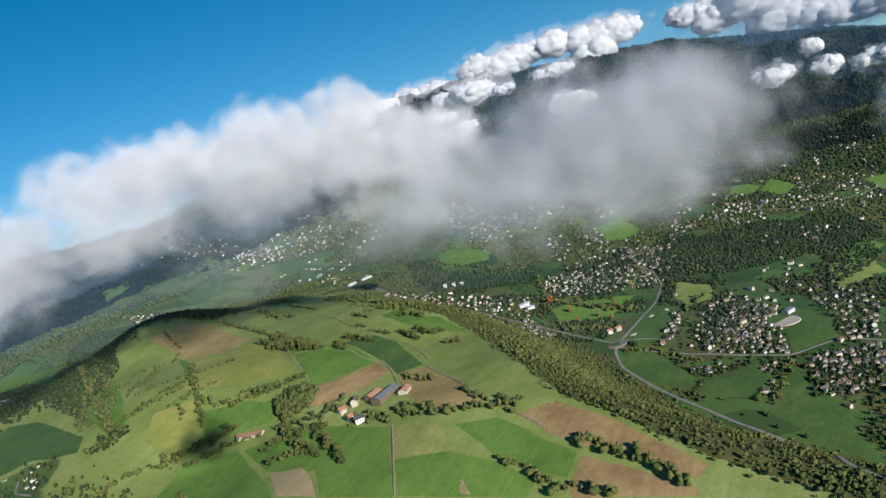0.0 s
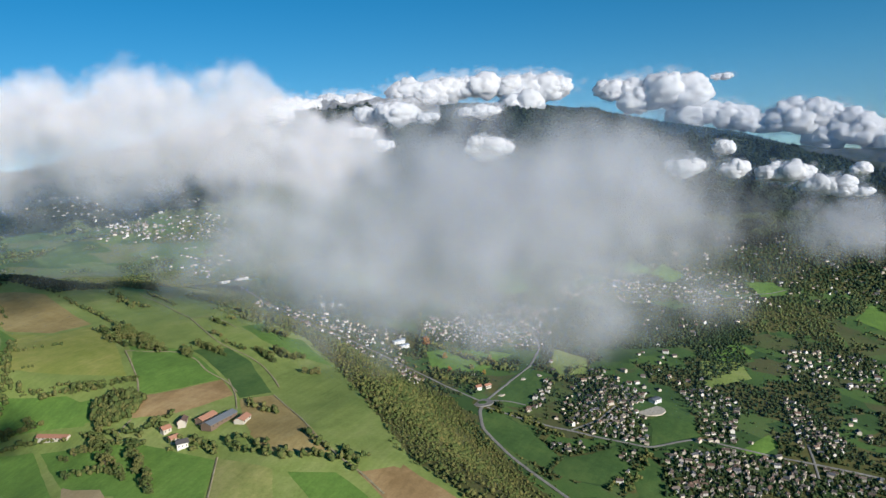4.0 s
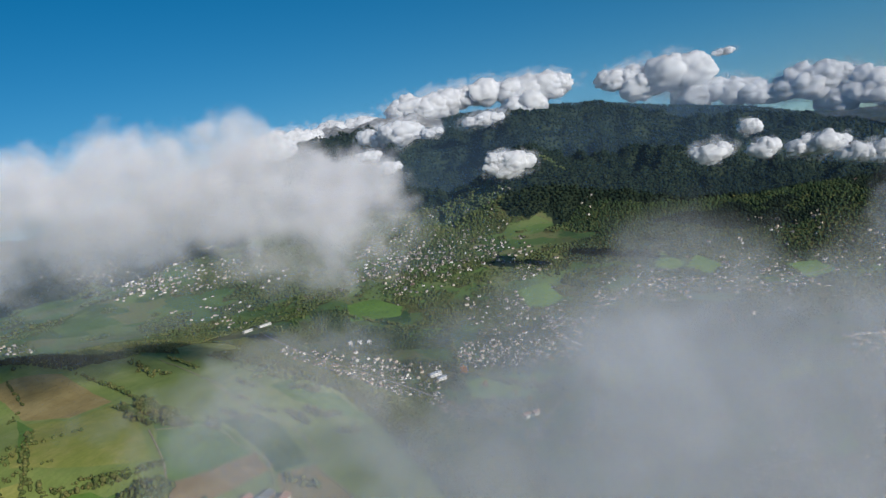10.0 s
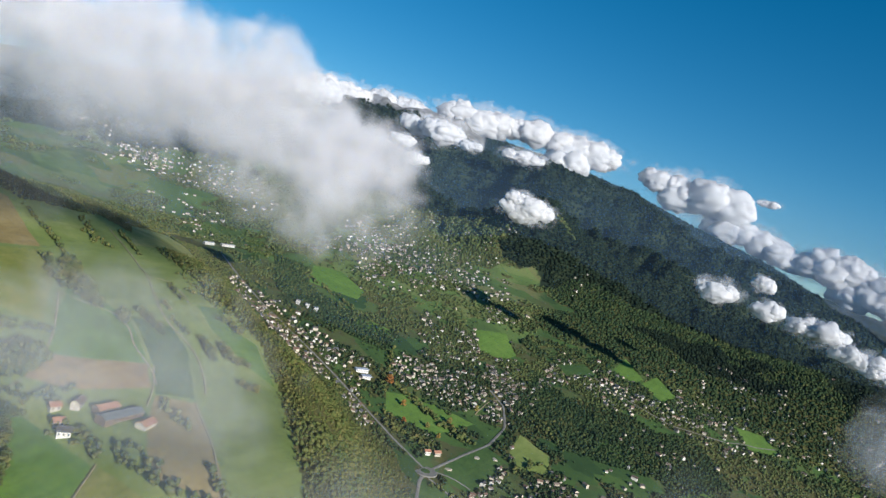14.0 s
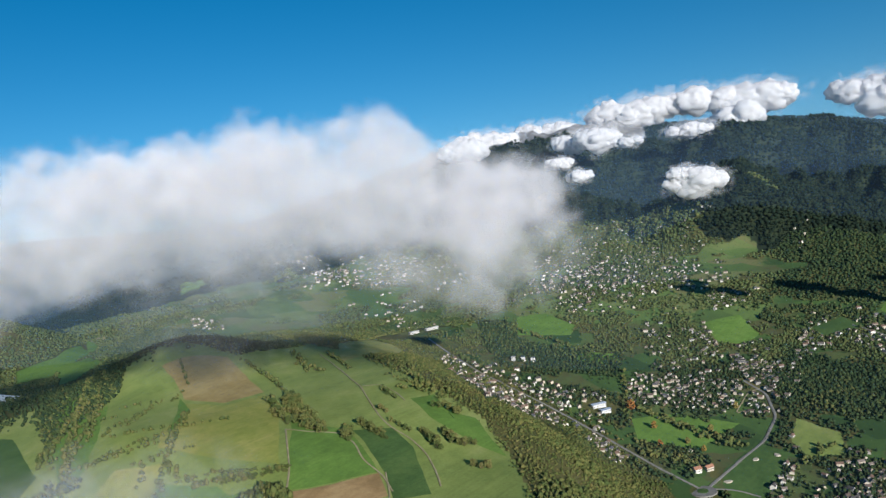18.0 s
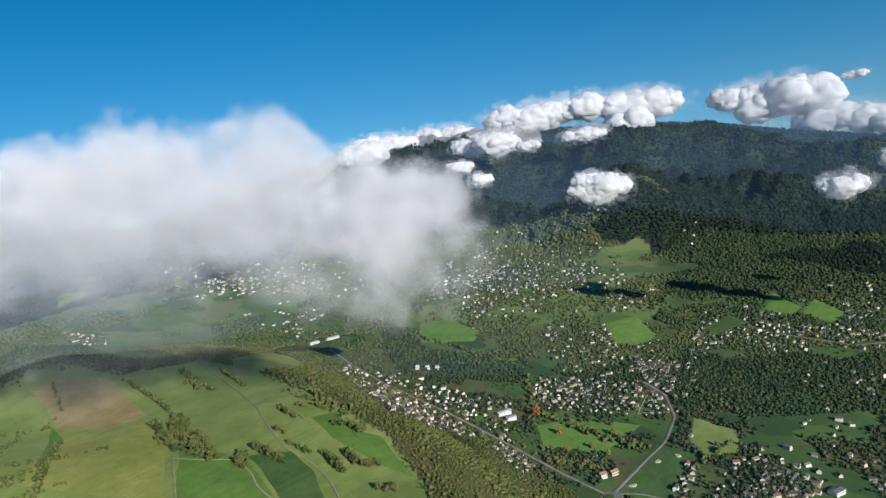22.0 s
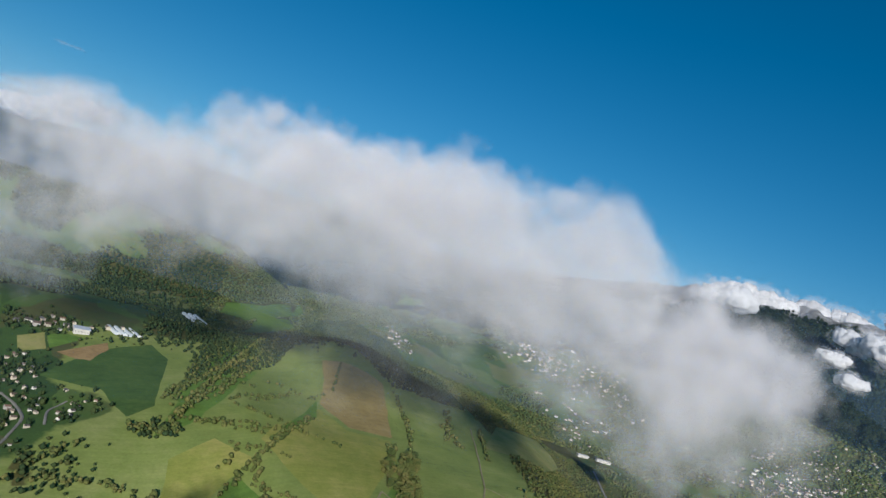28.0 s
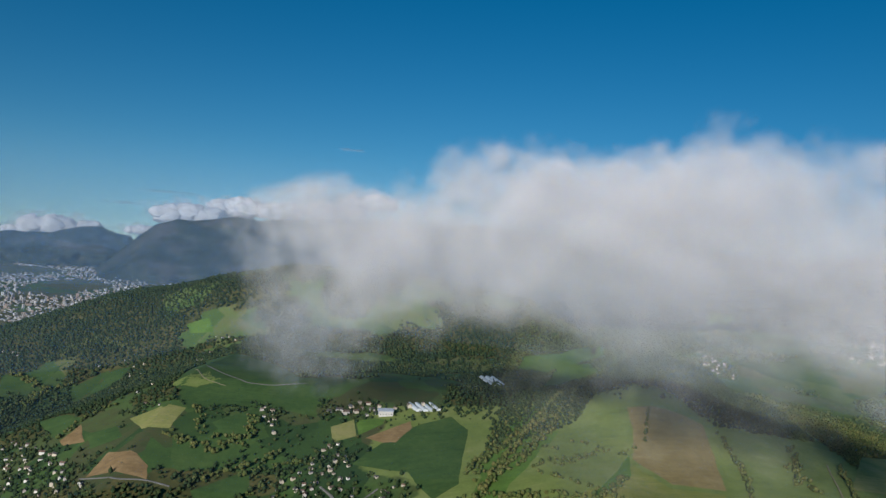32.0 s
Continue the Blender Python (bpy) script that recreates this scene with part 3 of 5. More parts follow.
def dense(poly, step, closed=True):
    pts = []
    for (x0, y0), (x1, y1) in zip(poly, poly[1:] + (poly[:1] if closed else [])):
        n = max(1, int(math.hypot(x1 - x0, y1 - y0) / step))
        pts += [(x0 + (x1 - x0) * k / n, y0 + (y1 - y0) * k / n) for k in range(n)]
    return pts if closed else pts + [poly[-1]]


FIELD_WORDS = {LUSH: "bright green grass field", DEEP: "deep green crop field", PLOUGH: "freshly ploughed brown field", FALLOW: "pale brown fallow field on the hill",
               DRY: "dry yellowish pasture", PALE: "pale bare earth patch", PASTURE: "grazed light green hill pasture", MEADOW: "mown green meadow"}
for material, poly in FIELDS:
    edge = np.array(dense(poly, 9.0))
    edge = edge + np.stack([fbm(edge[:, 0], edge[:, 1], 30, 2, 7), fbm(edge[:, 0], edge[:, 1], 30, 2, 8)], -1) * 2.0
    mid = edge.mean(0)
    span = np.abs(edge - mid).max()
    rings = max(4, int(span / 9))
    pts = np.concatenate([mid + (edge - mid) * max(k, 0.02) / rings for k in range(rings + 1)])
    z = ground(pts[:, 0], pts[:, 1]) + np.repeat(np.linspace(0, 1, rings + 1), len(edge)) ** 6 * -0.5 + 0.60
    faces = grid_faces(rings + 1, len(edge), True)
    ob = new("field", mesh_of("field", np.column_stack([pts, z]).tolist(), faces, material))
    tagged(ob, FIELD_WORDS[material] + " among hedges and tracks", "field", "fields", "structure")

for material, wide, line in TRACKS:
    mid = np.array(dense(line, 6.0, False))
    for _ in range(4):
        mid[1:-1] = (mid[:-2] + 2 * mid[1:-1] + mid[2:]) / 4
    way = np.gradient(mid, axis=0)
    side = np.stack([-way[:, 1], way[:, 0]], -1) / np.maximum(np.linalg.norm(way, axis=1), 1e-6)[:, None]
    wob = 1 + 0.12 * fbm(mid[:, 0], mid[:, 1], 25, 2, 3)[:, None]
    wide = wide * (0.55 if material is ASPHALT else 0.38)
    cols = [mid + side * wob * wide * k for k in (-0.5, -0.35, 0.0, 0.35, 0.5)]
    pts = np.stack(cols, 1).reshape(-1, 2)
    lift = np.tile((0.60, 0.85, 0.90, 0.85, 0.60), len(mid))
    verts = np.column_stack([pts, ground(pts[:, 0], pts[:, 1]) + lift])
    road = material is ASPHALT
    ob = new("road" if road else "track", mesh_of("road", verts.tolist(), grid_faces(len(mid), 5), material))
    tagged(ob, "grey asphalt road through the valley" if road else "pale gravel farm track across the meadows", "road" if road else "track", kind="structure")

# occupied ground: fields and roads keep trees and houses off
OPEN_FIELDS = [poly for material, poly in FIELDS]
ROAD_PTS = np.concatenate([np.array(dense(line, 8.0, False)) for m, w, line in TRACKS])


SITES = ((1290, 1265, 60), (1365, 1250, 45), (1215, 725, 30), (1120, 512, 25), (1312, 953, 30), (1207, 252, 22), (1170, 252, 26), (565, 545, 32), (500, 704, 18), (1066, 492, 22))


def open_land(x, y):
    free = np.zeros(np.shape(x), bool)
    for poly in OPEN_FIELDS:
        free |= inside(x, y, poly)
    for sx, sy, sr in SITES:
        free |= np.hypot(x - sx, y - sy) < sr
    return free


def near_road(x, y, reach):
    out = np.zeros(len(x), bool)
    for k in range(0, len(x), 2000):
        d = np.hypot(x[k:k + 2000, None] - ROAD_PTS[None, :, 0], y[k:k + 2000, None] - ROAD_PTS[None, :, 1])
        out[k:k + 2000] = d.min(1) < reach
    return out


def bank(x, y):
    return x - np.interp(y, RIM_Y, RIM_X)


def wooded(x, y):
    """How far the land is under trees, 0 to 1."""
    r, az, u = np.hypot(x - CX, y - CY), np.degrees(np.arctan2(x - CX, y - CY)), bank(x, y)
    slope = sstep(-8, 12, u) * (1 - sstep(270, 330, u)) * 0.96
    far = sstep(8, 16, az) * sstep(-0.22, 0.02, 0.5 * fbm(x, y, 330, 4, 11) + 0.6 * fbm(x, y, 90, 3, 18) + (1.05 * sstep(2000, 2600, r) * sstep(35, 55, az) + 0.6 * sstep(67, 73, az - 7 * fbm(x, y, 320, 4, 25)) * sstep(1700, 2000, r)) - 0.16)
    vale = 0.90 * sstep(-0.08, 0.08, fbm(x, y, 75, 4, 12) + 0.10 * sstep(1100, 1300, x)) * sstep(300, 360, u) * (0.65 + 0.35 * sstep(150, 350, y))
    west = 0.9 * sstep(-0.16, 0.02, fbm(x, y, 150, 3, 14)) * (1 - sstep(-150, -60, u)) * sstep(1150, 1400, y)
    low = 0.8 * sstep(-0.14, 0.04, fbm(x, y, 110, 3, 15)) * (1 - sstep(300, 420, x)) * (1 - sstep(1000, 1200, y))
    ridge = sstep(-0.12, 0.08, fbm(x, y, 240, 3, 16)) * np.exp(-((r - 2300) / 500) ** 2) * (1 - sstep(15, 30, az))
    dome = np.exp(-(((x - 800) / 150) ** 2 + ((y - 1330) / 75) ** 2)) * 1.4
    big = sstep(1600, 1900, r)
    return np.clip(np.maximum.reduce([slope * (1 - big), far * big, vale * (1 - big), west, low, ridge, dome]), 0, 1)


# ground cover by stretch of land, with soft borders
u_land = bank(gx, gy)
land_az, land_r = np.degrees(np.arctan2(gx - CX, gy - CY)), np.hypot(gx - CX, gy - CY)
plots = np.maximum.reduce([sstep(230, 270, u_land) * (gx > 600), sstep(1220, 1300, gy + fbm(gx, gy, 150, 4, 20) * 140),
                           sstep(390, 330, gx + fbm(gx, gy, 130, 4, 21) * 90) * sstep(760, 900, gy + fbm(gx, gy, 90, 3, 22) * 60)])
crags = sstep(3920, 4080, land_r + fbm(gx, gy, 200, 3, 23) * 160) * sstep(43, 45, land_az) * (1 - sstep(62, 64, land_az))
# the last forest weight marks the mountain side painted as if under cloud
for key, weight in (("plots", plots), ("woods", sstep(0.35, 0.65, wooded(gx, gy))), ("crags", crags), ("dark_shaded_woods", sstep(0.4, 0.6, np.maximum(sstep(67, 71, land_az - 7 * fbm(gx, gy, 320, 4, 25)) * sstep(1950, 2250, land_r + 300 * fbm(gx, gy, 260, 4, 28)), sstep(2450, 2750, land_r + 200 * fbm(gx, gy, 200, 3, 24)) * sstep(12, 18, land_az)))), ("lit_pastures", sstep(1450, 1750, land_r) * (1 - sstep(66, 73, land_az + 4 * fbm(gx, gy, 200, 3, 26))) * (1 - sstep(2800, 3300, land_r)))):
    land_me.attributes.new(key, "FLOAT", "POINT").data.foreach_set("value", weight.reshape(-1).astype(np.float32))
n = Nodes("land_cover")
mixed = earth_tone(n, *MEADOW_TONES)
for key, tone_of in (("plots", plot_tone(n, SHADED_VALE_STOPS, 55)), ("lit_pastures", plot_tone(n, LIT_PASTURE_STOPS, 75)), ("woods", earth_tone(n, *WOODFLOOR_TONES)), ("dark_shaded_woods", earth_tone(n, *DARK_SHADED_FLOOR_TONES)), ("crags", earth_tone(n, *CRAG_TONES))):
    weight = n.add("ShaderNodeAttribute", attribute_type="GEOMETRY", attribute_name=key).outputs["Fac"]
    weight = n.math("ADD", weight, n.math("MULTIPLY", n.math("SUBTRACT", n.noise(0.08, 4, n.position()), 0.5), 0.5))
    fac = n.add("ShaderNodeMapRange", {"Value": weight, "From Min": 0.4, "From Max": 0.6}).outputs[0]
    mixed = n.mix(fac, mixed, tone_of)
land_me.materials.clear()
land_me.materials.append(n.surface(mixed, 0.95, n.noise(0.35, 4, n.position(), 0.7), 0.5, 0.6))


# ---- trees ----
def leaf_material(name, stops, per_island):
    n = Nodes(name)
    if per_island:
        rnd = n.add("ShaderNodeNewGeometry").outputs["Random Per Island"]
    else:
        rnd = n.add("ShaderNodeObjectInfo").outputs["Random"]
    p = n.position()
    leaf, lump = n.noise(0.9, 3, p, 0.7), n.noise(1 / 120, 3, p)
    col = n.ramp(n.math("ADD", n.math("MULTIPLY", rnd, 0.55), n.math("MULTIPLY", lump, 0.5)), stops)
    col = n.mix(0.55, col, n.ramp(leaf, ((0.3, (0.22, 0.22, 0.22)), (0.7, (0.8, 0.8, 0.8)))), "OVERLAY")
    return n.surface(col, 0.85, leaf, 0.9, 1.2, 0.15)


AUTUMN = ((0.10, (0.043, 0.066, 0.021)), (0.34, (0.068, 0.092, 0.026)), (0.56, (0.099, 0.113, 0.034)), (0.80, (0.137, 0.131, 0.043)), (0.97, (0.173, 0.131, 0.050)))
# dark conifers, taken near black to include cloud shade on the mountain
DARK_SHADED_WOOD = ((0.10, (0.005, 0.012, 0.008)), (0.45, (0.008, 0.018, 0.010)), (0.75, (0.014, 0.025, 0.012)), (0.95, (0.030, 0.036, 0.014)))
VALEWOOD = ((0.10, (0.016, 0.034, 0.015)), (0.45, (0.027, 0.050, 0.020)), (0.70, (0.046, 0.067, 0.023)), (0.88, (0.084, 0.088, 0.029)), (0.98, (0.136, 0.095, 0.032)))
FOOTWOOD = ((0.10, (0.043, 0.069, 0.026)), (0.40, (0.067, 0.095, 0.033)), (0.68, (0.096, 0.117, 0.039)), (0.90, (0.132, 0.134, 0.048)))
FOOT_LEAVES = leaf_material("foothill_leaves", FOOTWOOD, True)
VALE_LEAVES = leaf_material("valley_leaves", VALEWOOD, True)
LEAVES = leaf_material("hedge_leaves", AUTUMN, False)
WOOD_LEAVES = leaf_material("woodland_leaves", AUTUMN, True)
DARK_SHADED_LEAVES = leaf_material("mountain_forest_shaded", DARK_SHADED_WOOD, True)
bark = Nodes("bark")
BARK = bark.surface(bark.ramp(bark.noise(3.0, 4), ((0.3, (0.06, 0.045, 0.03)), (0.7, (0.14, 0.11, 0.08)))), 0.95, bark.noise(8.0, 4), 0.6, 0.2)


def ball(level):
    bm = bmesh.new()
    bmesh.ops.create_icosphere(bm, subdivisions=level, radius=1.0)
    v = np.array([v.co[:] for v in bm.verts])
    f = np.array([[q.index for q in p.verts] for p in bm.faces])
    bm.free()
    return v, f


BALL1, BALL2 = ball(1), ball(2)
BALL0 = (np.array([(1, 0, 0), (-1, 0, 0), (0, 1, 0), (0, -1, 0), (0, 0, 1), (0, 0, -1)], float),
         np.array([(0, 2, 4), (2, 1, 4), (1, 3, 4), (3, 0, 4), (2, 0, 5), (1, 2, 5), (3, 1, 5), (0, 3, 5)]))


def crown_mesh(name, seed, material, lumps=15, tall=1.0):
    """A crown of unit width on the ground plane, built of many leafy clumps with gaps between."""
    rng = np.random.RandomState(seed)
    vs, fs, n = [], [], 0
    for k in range(lumps):
        a, h = rng.uniform(0, 6.28), rng.uniform(0.18, 1.0)
        reach = 0.36 * math.sqrt(max(0.05, 1 - (2 * h - 1.05) ** 2)) * rng.uniform(0.5, 1.1)
        c = np.array([math.cos(a) * reach, math.sin(a) * reach, h * tall])
        v, f = BALL1
        size = rng.uniform(0.07, 0.15)
        ruff = 1 + 0.34 * np.sin(v @ rng.uniform(3, 7, 3) + rng.uniform(0, 6)) * np.cos(v @ rng.uniform(4, 8, 3)) + rng.uniform(-0.16, 0.16, len(v))
        vs.append(c + v * ruff[:, None] * size * np.array([1, 1, 0.85]))
        fs.append(f + n)
        n += len(v)
    return mesh_of(name, np.concatenate(vs).tolist(), np.concatenate(fs).tolist(), material, False)


def trunk_mesh():
    bm = bmesh.new()
    limbs = [((0, 0, -0.15), (0.01, 0, 0.32), 0.045, 0.028), ((0.01, 0, 0.30), (0.16, 0.05, 0.62), 0.026, 0.010),
             ((0.01, 0, 0.28), (-0.13, 0.10, 0.60), 0.024, 0.010), ((0.0, 0, 0.32), (0.02, -0.15, 0.66), 0.024, 0.009)]
    for a, b, r0, r1 in limbs:
        d = Vector(b) - Vector(a)
        m = Matrix.Translation((Vector(a) + Vector(b)) / 2) @ d.to_track_quat("Z", "Y").to_matrix().to_4x4()
        bmesh.ops.create_cone(bm, cap_ends=True, segments=7, radius1=r0, radius2=r1, depth=d.length, matrix=m)
    me = bpy.data.meshes.new("trunk")
    bm.to_mesh(me)
    bm.free()
    me.materials.append(BARK)
    return me


CROWNS = [crown_mesh("crown", 40 + k, LEAVES, 38, 0.95 + 0.08 * k) for k in range(5)]
TRUNK = trunk_mesh()


def tree(x, y, size, k, label):
    root = new("tree")
    root.location = (x, y, float(ground(x, y)) - 0.2)
    root.scale = (size * 1.15, size * 1.15, size)
    root.rotation_euler = (0, 0, k * 2.4)
    part("trunk", TRUNK, None, root)
    part("crown", CROWNS[k % len(CROWNS)], None, root)
    return tagged(root, label, "tree", "trees along hedges and fields")


def forest(name, x, y, size, material, detail, label, squash=0.9, clumps=1):
    """Very many crowns joined into one mass: an uneven lumpy ball for each tree, rooted in the land."""
    rng = np.random.RandomState(len(x))
    v, f = detail
    n = len(x)
    if not n:
        return
    z = ground(x, y)
    if clumps > 1:
        x, y, z, size = (np.repeat(q, clumps) for q in (x, y, z, size))
        n = len(x)
        x, y = x + rng.normal(0, 0.2, n) * size, y + rng.normal(0, 0.2, n) * size
        z, size = z + rng.uniform(0, 0.4, n) * size, size * rng.uniform(0.4, 0.75, n)
    ruff = 1 + rng.uniform(-0.28, 0.28, (n, len(v)))
    k = rng.uniform(2.5, 5, (n, 3))
    ruff = ruff + 0.22 * np.sin(np.einsum("vk,nk->nv", v, k) + rng.uniform(0, 6, (n, 1)))
    sx = size[:, None, None] * np.stack([np.full(n, 0.5), np.full(n, 0.5), rng.uniform(0.5, 0.75, n) * squash], -1)[:, None, :]
    pts = v[None] * ruff[..., None] * sx + np.stack([x, y, z + size * 0.42 * squash], -1)[:, None, :]
    faces = (f[None] + (np.arange(n) * len(v))[:, None, None]).reshape(-1, 3)
    me = bpy.data.meshes.new(name)
    me.vertices.add(n * len(v))
    me.vertices.foreach_set("co", pts.reshape(-1))
    me.loops.add(len(faces) * 3)
    me.loops.foreach_set("vertex_index", faces.reshape(-1).astype(np.int32))
    me.polygons.add(len(faces))
    me.polygons.foreach_set("loop_start", np.arange(0, len(faces) * 3, 3, dtype=np.int32))
    me.update(calc_edges=True)
    me.materials.append(material)
    return tagged(new(name, me), label, "woodland", kind="stuff")


def scatter(x0, x1, y0, y1, step, seed):
    rng = np.random.RandomState(seed)
    a, b = np.meshgrid(np.arange(x0, x1, step), np.arange(y0, y1, step))
    return (a + rng.uniform(-0.5, 0.5, a.shape) * step).ravel(), (b + rng.uniform(-0.5, 0.5, b.shape) * step).ravel(), rng


# rows of trees along the hedges: those of the hill one by one, the rest as one mass
rng = np.random.RandomState(5)
far_x, far_y, far_s, count = [], [], [], 0
for size, gap, wide, line in HEDGES:
    mid = np.array(dense(line, gap * 0.62, False))
    copies = max(1, int(wide / 8))
    for px, py in np.repeat(mid, copies, 0):
        tx, ty = px + rng.uniform(-0.5, 0.5) * wide, py + rng.uniform(-0.5, 0.5) * wide
        s = size * 0.74 * rng.uniform(0.65, 1.25)
        if count < 300 and 380 < tx < 820 and ty < 900:
            tree(tx, ty, s, count, "autumn-tinged broadleaf tree in a hedgerow" if s > 8 else "low leafy shrub in a field hedge")
            count += 1
        else:
            far_x.append(tx), far_y.append(ty), far_s.append(s)
forest("hedge_trees", np.array(far_x), np.array(far_y), np.array(far_s), WOOD_LEAVES, BALL1, "rows of hedge trees between fields", 0.9, 3)

# the round wood on the hill
a, d = rng.uniform(0, 6.28, 260), np.sqrt(rng.uniform(0, 1, 260)) * 25
forest("round_wood", 548 + np.cos(a) * d, 668 + np.sin(a) * d, rng.uniform(6, 10, 260) * (1.25 - 0.4 * d / 25), WOOD_LEAVES, BALL1, "dense round wood of yellow-green trees", 1.3, 4)

# woods drawn on the plan
wx, wy, ws = [], [], []
for size, gap, outline in WOODS:
    (x0, y0), (x1, y1) = np.min(outline, 0), np.max(outline, 0)
    x, y, rng = scatter(x0, x1, y0, y1, gap, 77)
    keep = inside(x, y, outline)
    keep &= np.hypot(x - CX, y - CY) < 2400
    x, y = x[keep], y[keep]
    wx.append(x), wy.append(y), ws.append(rng.uniform(0.75, 1.35, len(x)) * size)
x, y, s = np.concatenate(wx), np.concatenate(wy), np.concatenate(ws)
keep = ~near_road(x, y, 7)
forest("planned_woods", x[keep], y[keep], s[keep] * 0.78, VALE_LEAVES, BALL0, "dense mixed woods between fields and villages", 0.85)

# woods on the bank below the hill, finer where the flight passes nearest
x, y, rng = scatter(300, 1500, -420, 1500, 3.65, 21)
keep = (bank(x, y) > -6) & (bank(x, y) < 340) & (np.hypot(x - CX, y - CY) < 1750)
x, y = x[keep], y[keep]
keep = (rng.uniform(0, 1, len(x)) < wooded(x, y) * (0.62 + 0.36 * sstep(-0.35, 0.15, fbm(x, y, 28, 3, 52)))) & ~open_land(x, y)
x, y = x[keep], y[keep]
keep = ~near_road(x, y, 6)
x, y = x[keep], y[keep]
s = rng.uniform(2.2, 4.2, len(x)) * rng.choice((0.8, 1.0, 1.5), len(x), p=(0.5, 0.35, 0.15)) * (0.85 + 0.5 * sstep(-0.3, 0.4, fbm(x, y, 90, 3, 51)))
near_by = (np.hypot(x - CX, y - CY) < 480)
forest("bank_woods", x[near_by], y[near_by], s[near_by], WOOD_LEAVES, BALL1, "autumn woods in green and yellow on the bank", 0.85, 2)
mid_way = ~near_by & (np.hypot(x - CX, y - CY) < 950)
far_off = ~near_by & ~mid_way
forest("bank_woods", x[mid_way], y[mid_way], s[mid_way], WOOD_LEAVES, BALL0, "autumn woods in green and yellow on the bank", 0.85)
forest("bank_woods", x[far_off], y[far_off], s[far_off], WOOD_LEAVES, BALL0, "autumn woods in green and yellow on the bank", 0.85)

# groves and garden trees on the valley floor and to the west
x, y, rng = scatter(-700, 2300, -500, 1900, 5.6, 22)
keep = (np.hypot(x - CX, y - CY) < 1800) & ((bank(x, y) > 330) | (bank(x, y) < -60)) & ((y > -250) | (x > 500)) & (np.hypot(x - CX, y - CY) > 450)
x, y = x[keep], y[keep]
keep = (rng.uniform(0, 1, len(x)) < wooded(x, y) + 0.03 * (bank(x, y) > 330)) & ~open_land(x, y)
x, y = x[keep], y[keep]
keep = ~near_road(x, y, 9)
x, y = x[keep], y[keep]
s = rng.uniform(2.8, 6.8, len(x))
upper = np.hypot(x - CX, y - CY) + 150 * fbm(x, y, 120, 3, 27) > 1450
upper &= np.degrees(np.arctan2(x - CX, y - CY)) > 14
forest("valley_groves", x[~upper], y[~upper], s[~upper], VALE_LEAVES, BALL0, "dark green groves between meadows and houses", 0.95)
forest("foothill_groves", x[upper], y[upper], s[upper], FOOT_LEAVES, BALL0, "olive green groves at the foot of the slopes", 0.85)

# far slopes, up to the ridge
for k, (r0, r1, step) in enumerate(((1600, 2300, 8), (2300, 3200, 12.2), (3200, 4540, 16.5))):
    x, y, rng = scatter(-2200, 4800, -1200, 4700, step, 30 + k)
    r, az = np.hypot(x - CX, y - CY), np.degrees(np.arctan2(x - CX, y - CY))
    keep = (r > r0) & (r < r1) & (az > -42) & (az < 106) & ((az > 12) | (r < 2400))
    x, y = x[keep], y[keep]
    r, az = np.hypot(x - CX, y - CY), np.degrees(np.arctan2(x - CX, y - CY))
    crag = (r > 4000 + fbm(x, y, 200, 3, 23) * 160) & (az > 44) & (az < 63)
    keep = (rng.uniform(0, 1, len(x)) < wooded(x, y)) & ~open_land(x, y) & ~crag
    x, y = x[keep], y[keep]
    olive = (np.hypot(x - CX, y - CY) + 260 * fbm(x, y, 200, 3, 24) < 2600) & (np.degrees(np.arctan2(x - CX, y - CY)) < 69 + 7 * fbm(x, y, 320, 4, 25)) & (np.degrees(np.arctan2(x - CX, y - CY)) > 14)
    mixed_wood = ~olive & (np.hypot(x - CX, y - CY) + 420 * fbm(x, y, 260, 4, 28) < 2150) & (np.degrees(np.arctan2(x - CX, y - CY)) > 60)
    forest("spur_woods", x[mixed_wood], y[mixed_wood], rng.uniform(0.7, 1.25, mixed_wood.sum()) * step, VALE_LEAVES, BALL0, "mixed green woods on the lower spur", 0.8)
    ridge = ~olive & (np.degrees(np.arctan2(x - CX, y - CY)) < 14)
    forest("ridge_woods", x[ridge], y[ridge], rng.uniform(0.7, 1.2, ridge.sum()) * step, VALE_LEAVES, BALL0, "dark green woods over the near ridge", 0.8)
    forest("foothill_woods", x[olive], y[olive], rng.uniform(0.7, 1.3, olive.sum()) * step, FOOT_LEAVES, BALL0, "mixed green and yellow woods on the foothills", 0.62)
    # dark trees whose leaf colour also holds the cloud shade
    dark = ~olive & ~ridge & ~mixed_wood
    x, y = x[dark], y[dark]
    forest("mountain_woods", x, y, rng.uniform(0.8, 1.35, len(x)) * step, DARK_SHADED_LEAVES, BALL0, "dark forest clothing the far slopes, cloud shade in its colour", 0.75)


# ---- houses ----
def tone(name, stops, rough=0.8, grain=2.0, island=False):
    n = Nodes(name)
    rnd = n.add("ShaderNodeNewGeometry").outputs["Random Per Island"] if island else n.add("ShaderNodeObjectInfo").outputs["Random"]
    dirt = n.noise(grain, 4, n.position(), 0.65)
    node = n.add("ShaderNodeValToRGB", {"Fac": rnd})
    node.color_ramp.interpolation = "CONSTANT"
    while len(node.color_ramp.elements) < len(stops):
        node.color_ramp.elements.new(0.5)
    for e, (at, col) in zip(node.color_ramp.elements, stops):
        e.position, e.color = at, (*col, 1)
    col = n.mix(0.3, node.outputs[0], n.ramp(dirt, ((0.3, (0.3, 0.3, 0.3)), (0.7, (0.7, 0.7, 0.7)))), "OVERLAY")
    return n.surface(col, rough, dirt, 0.2, 0.1)


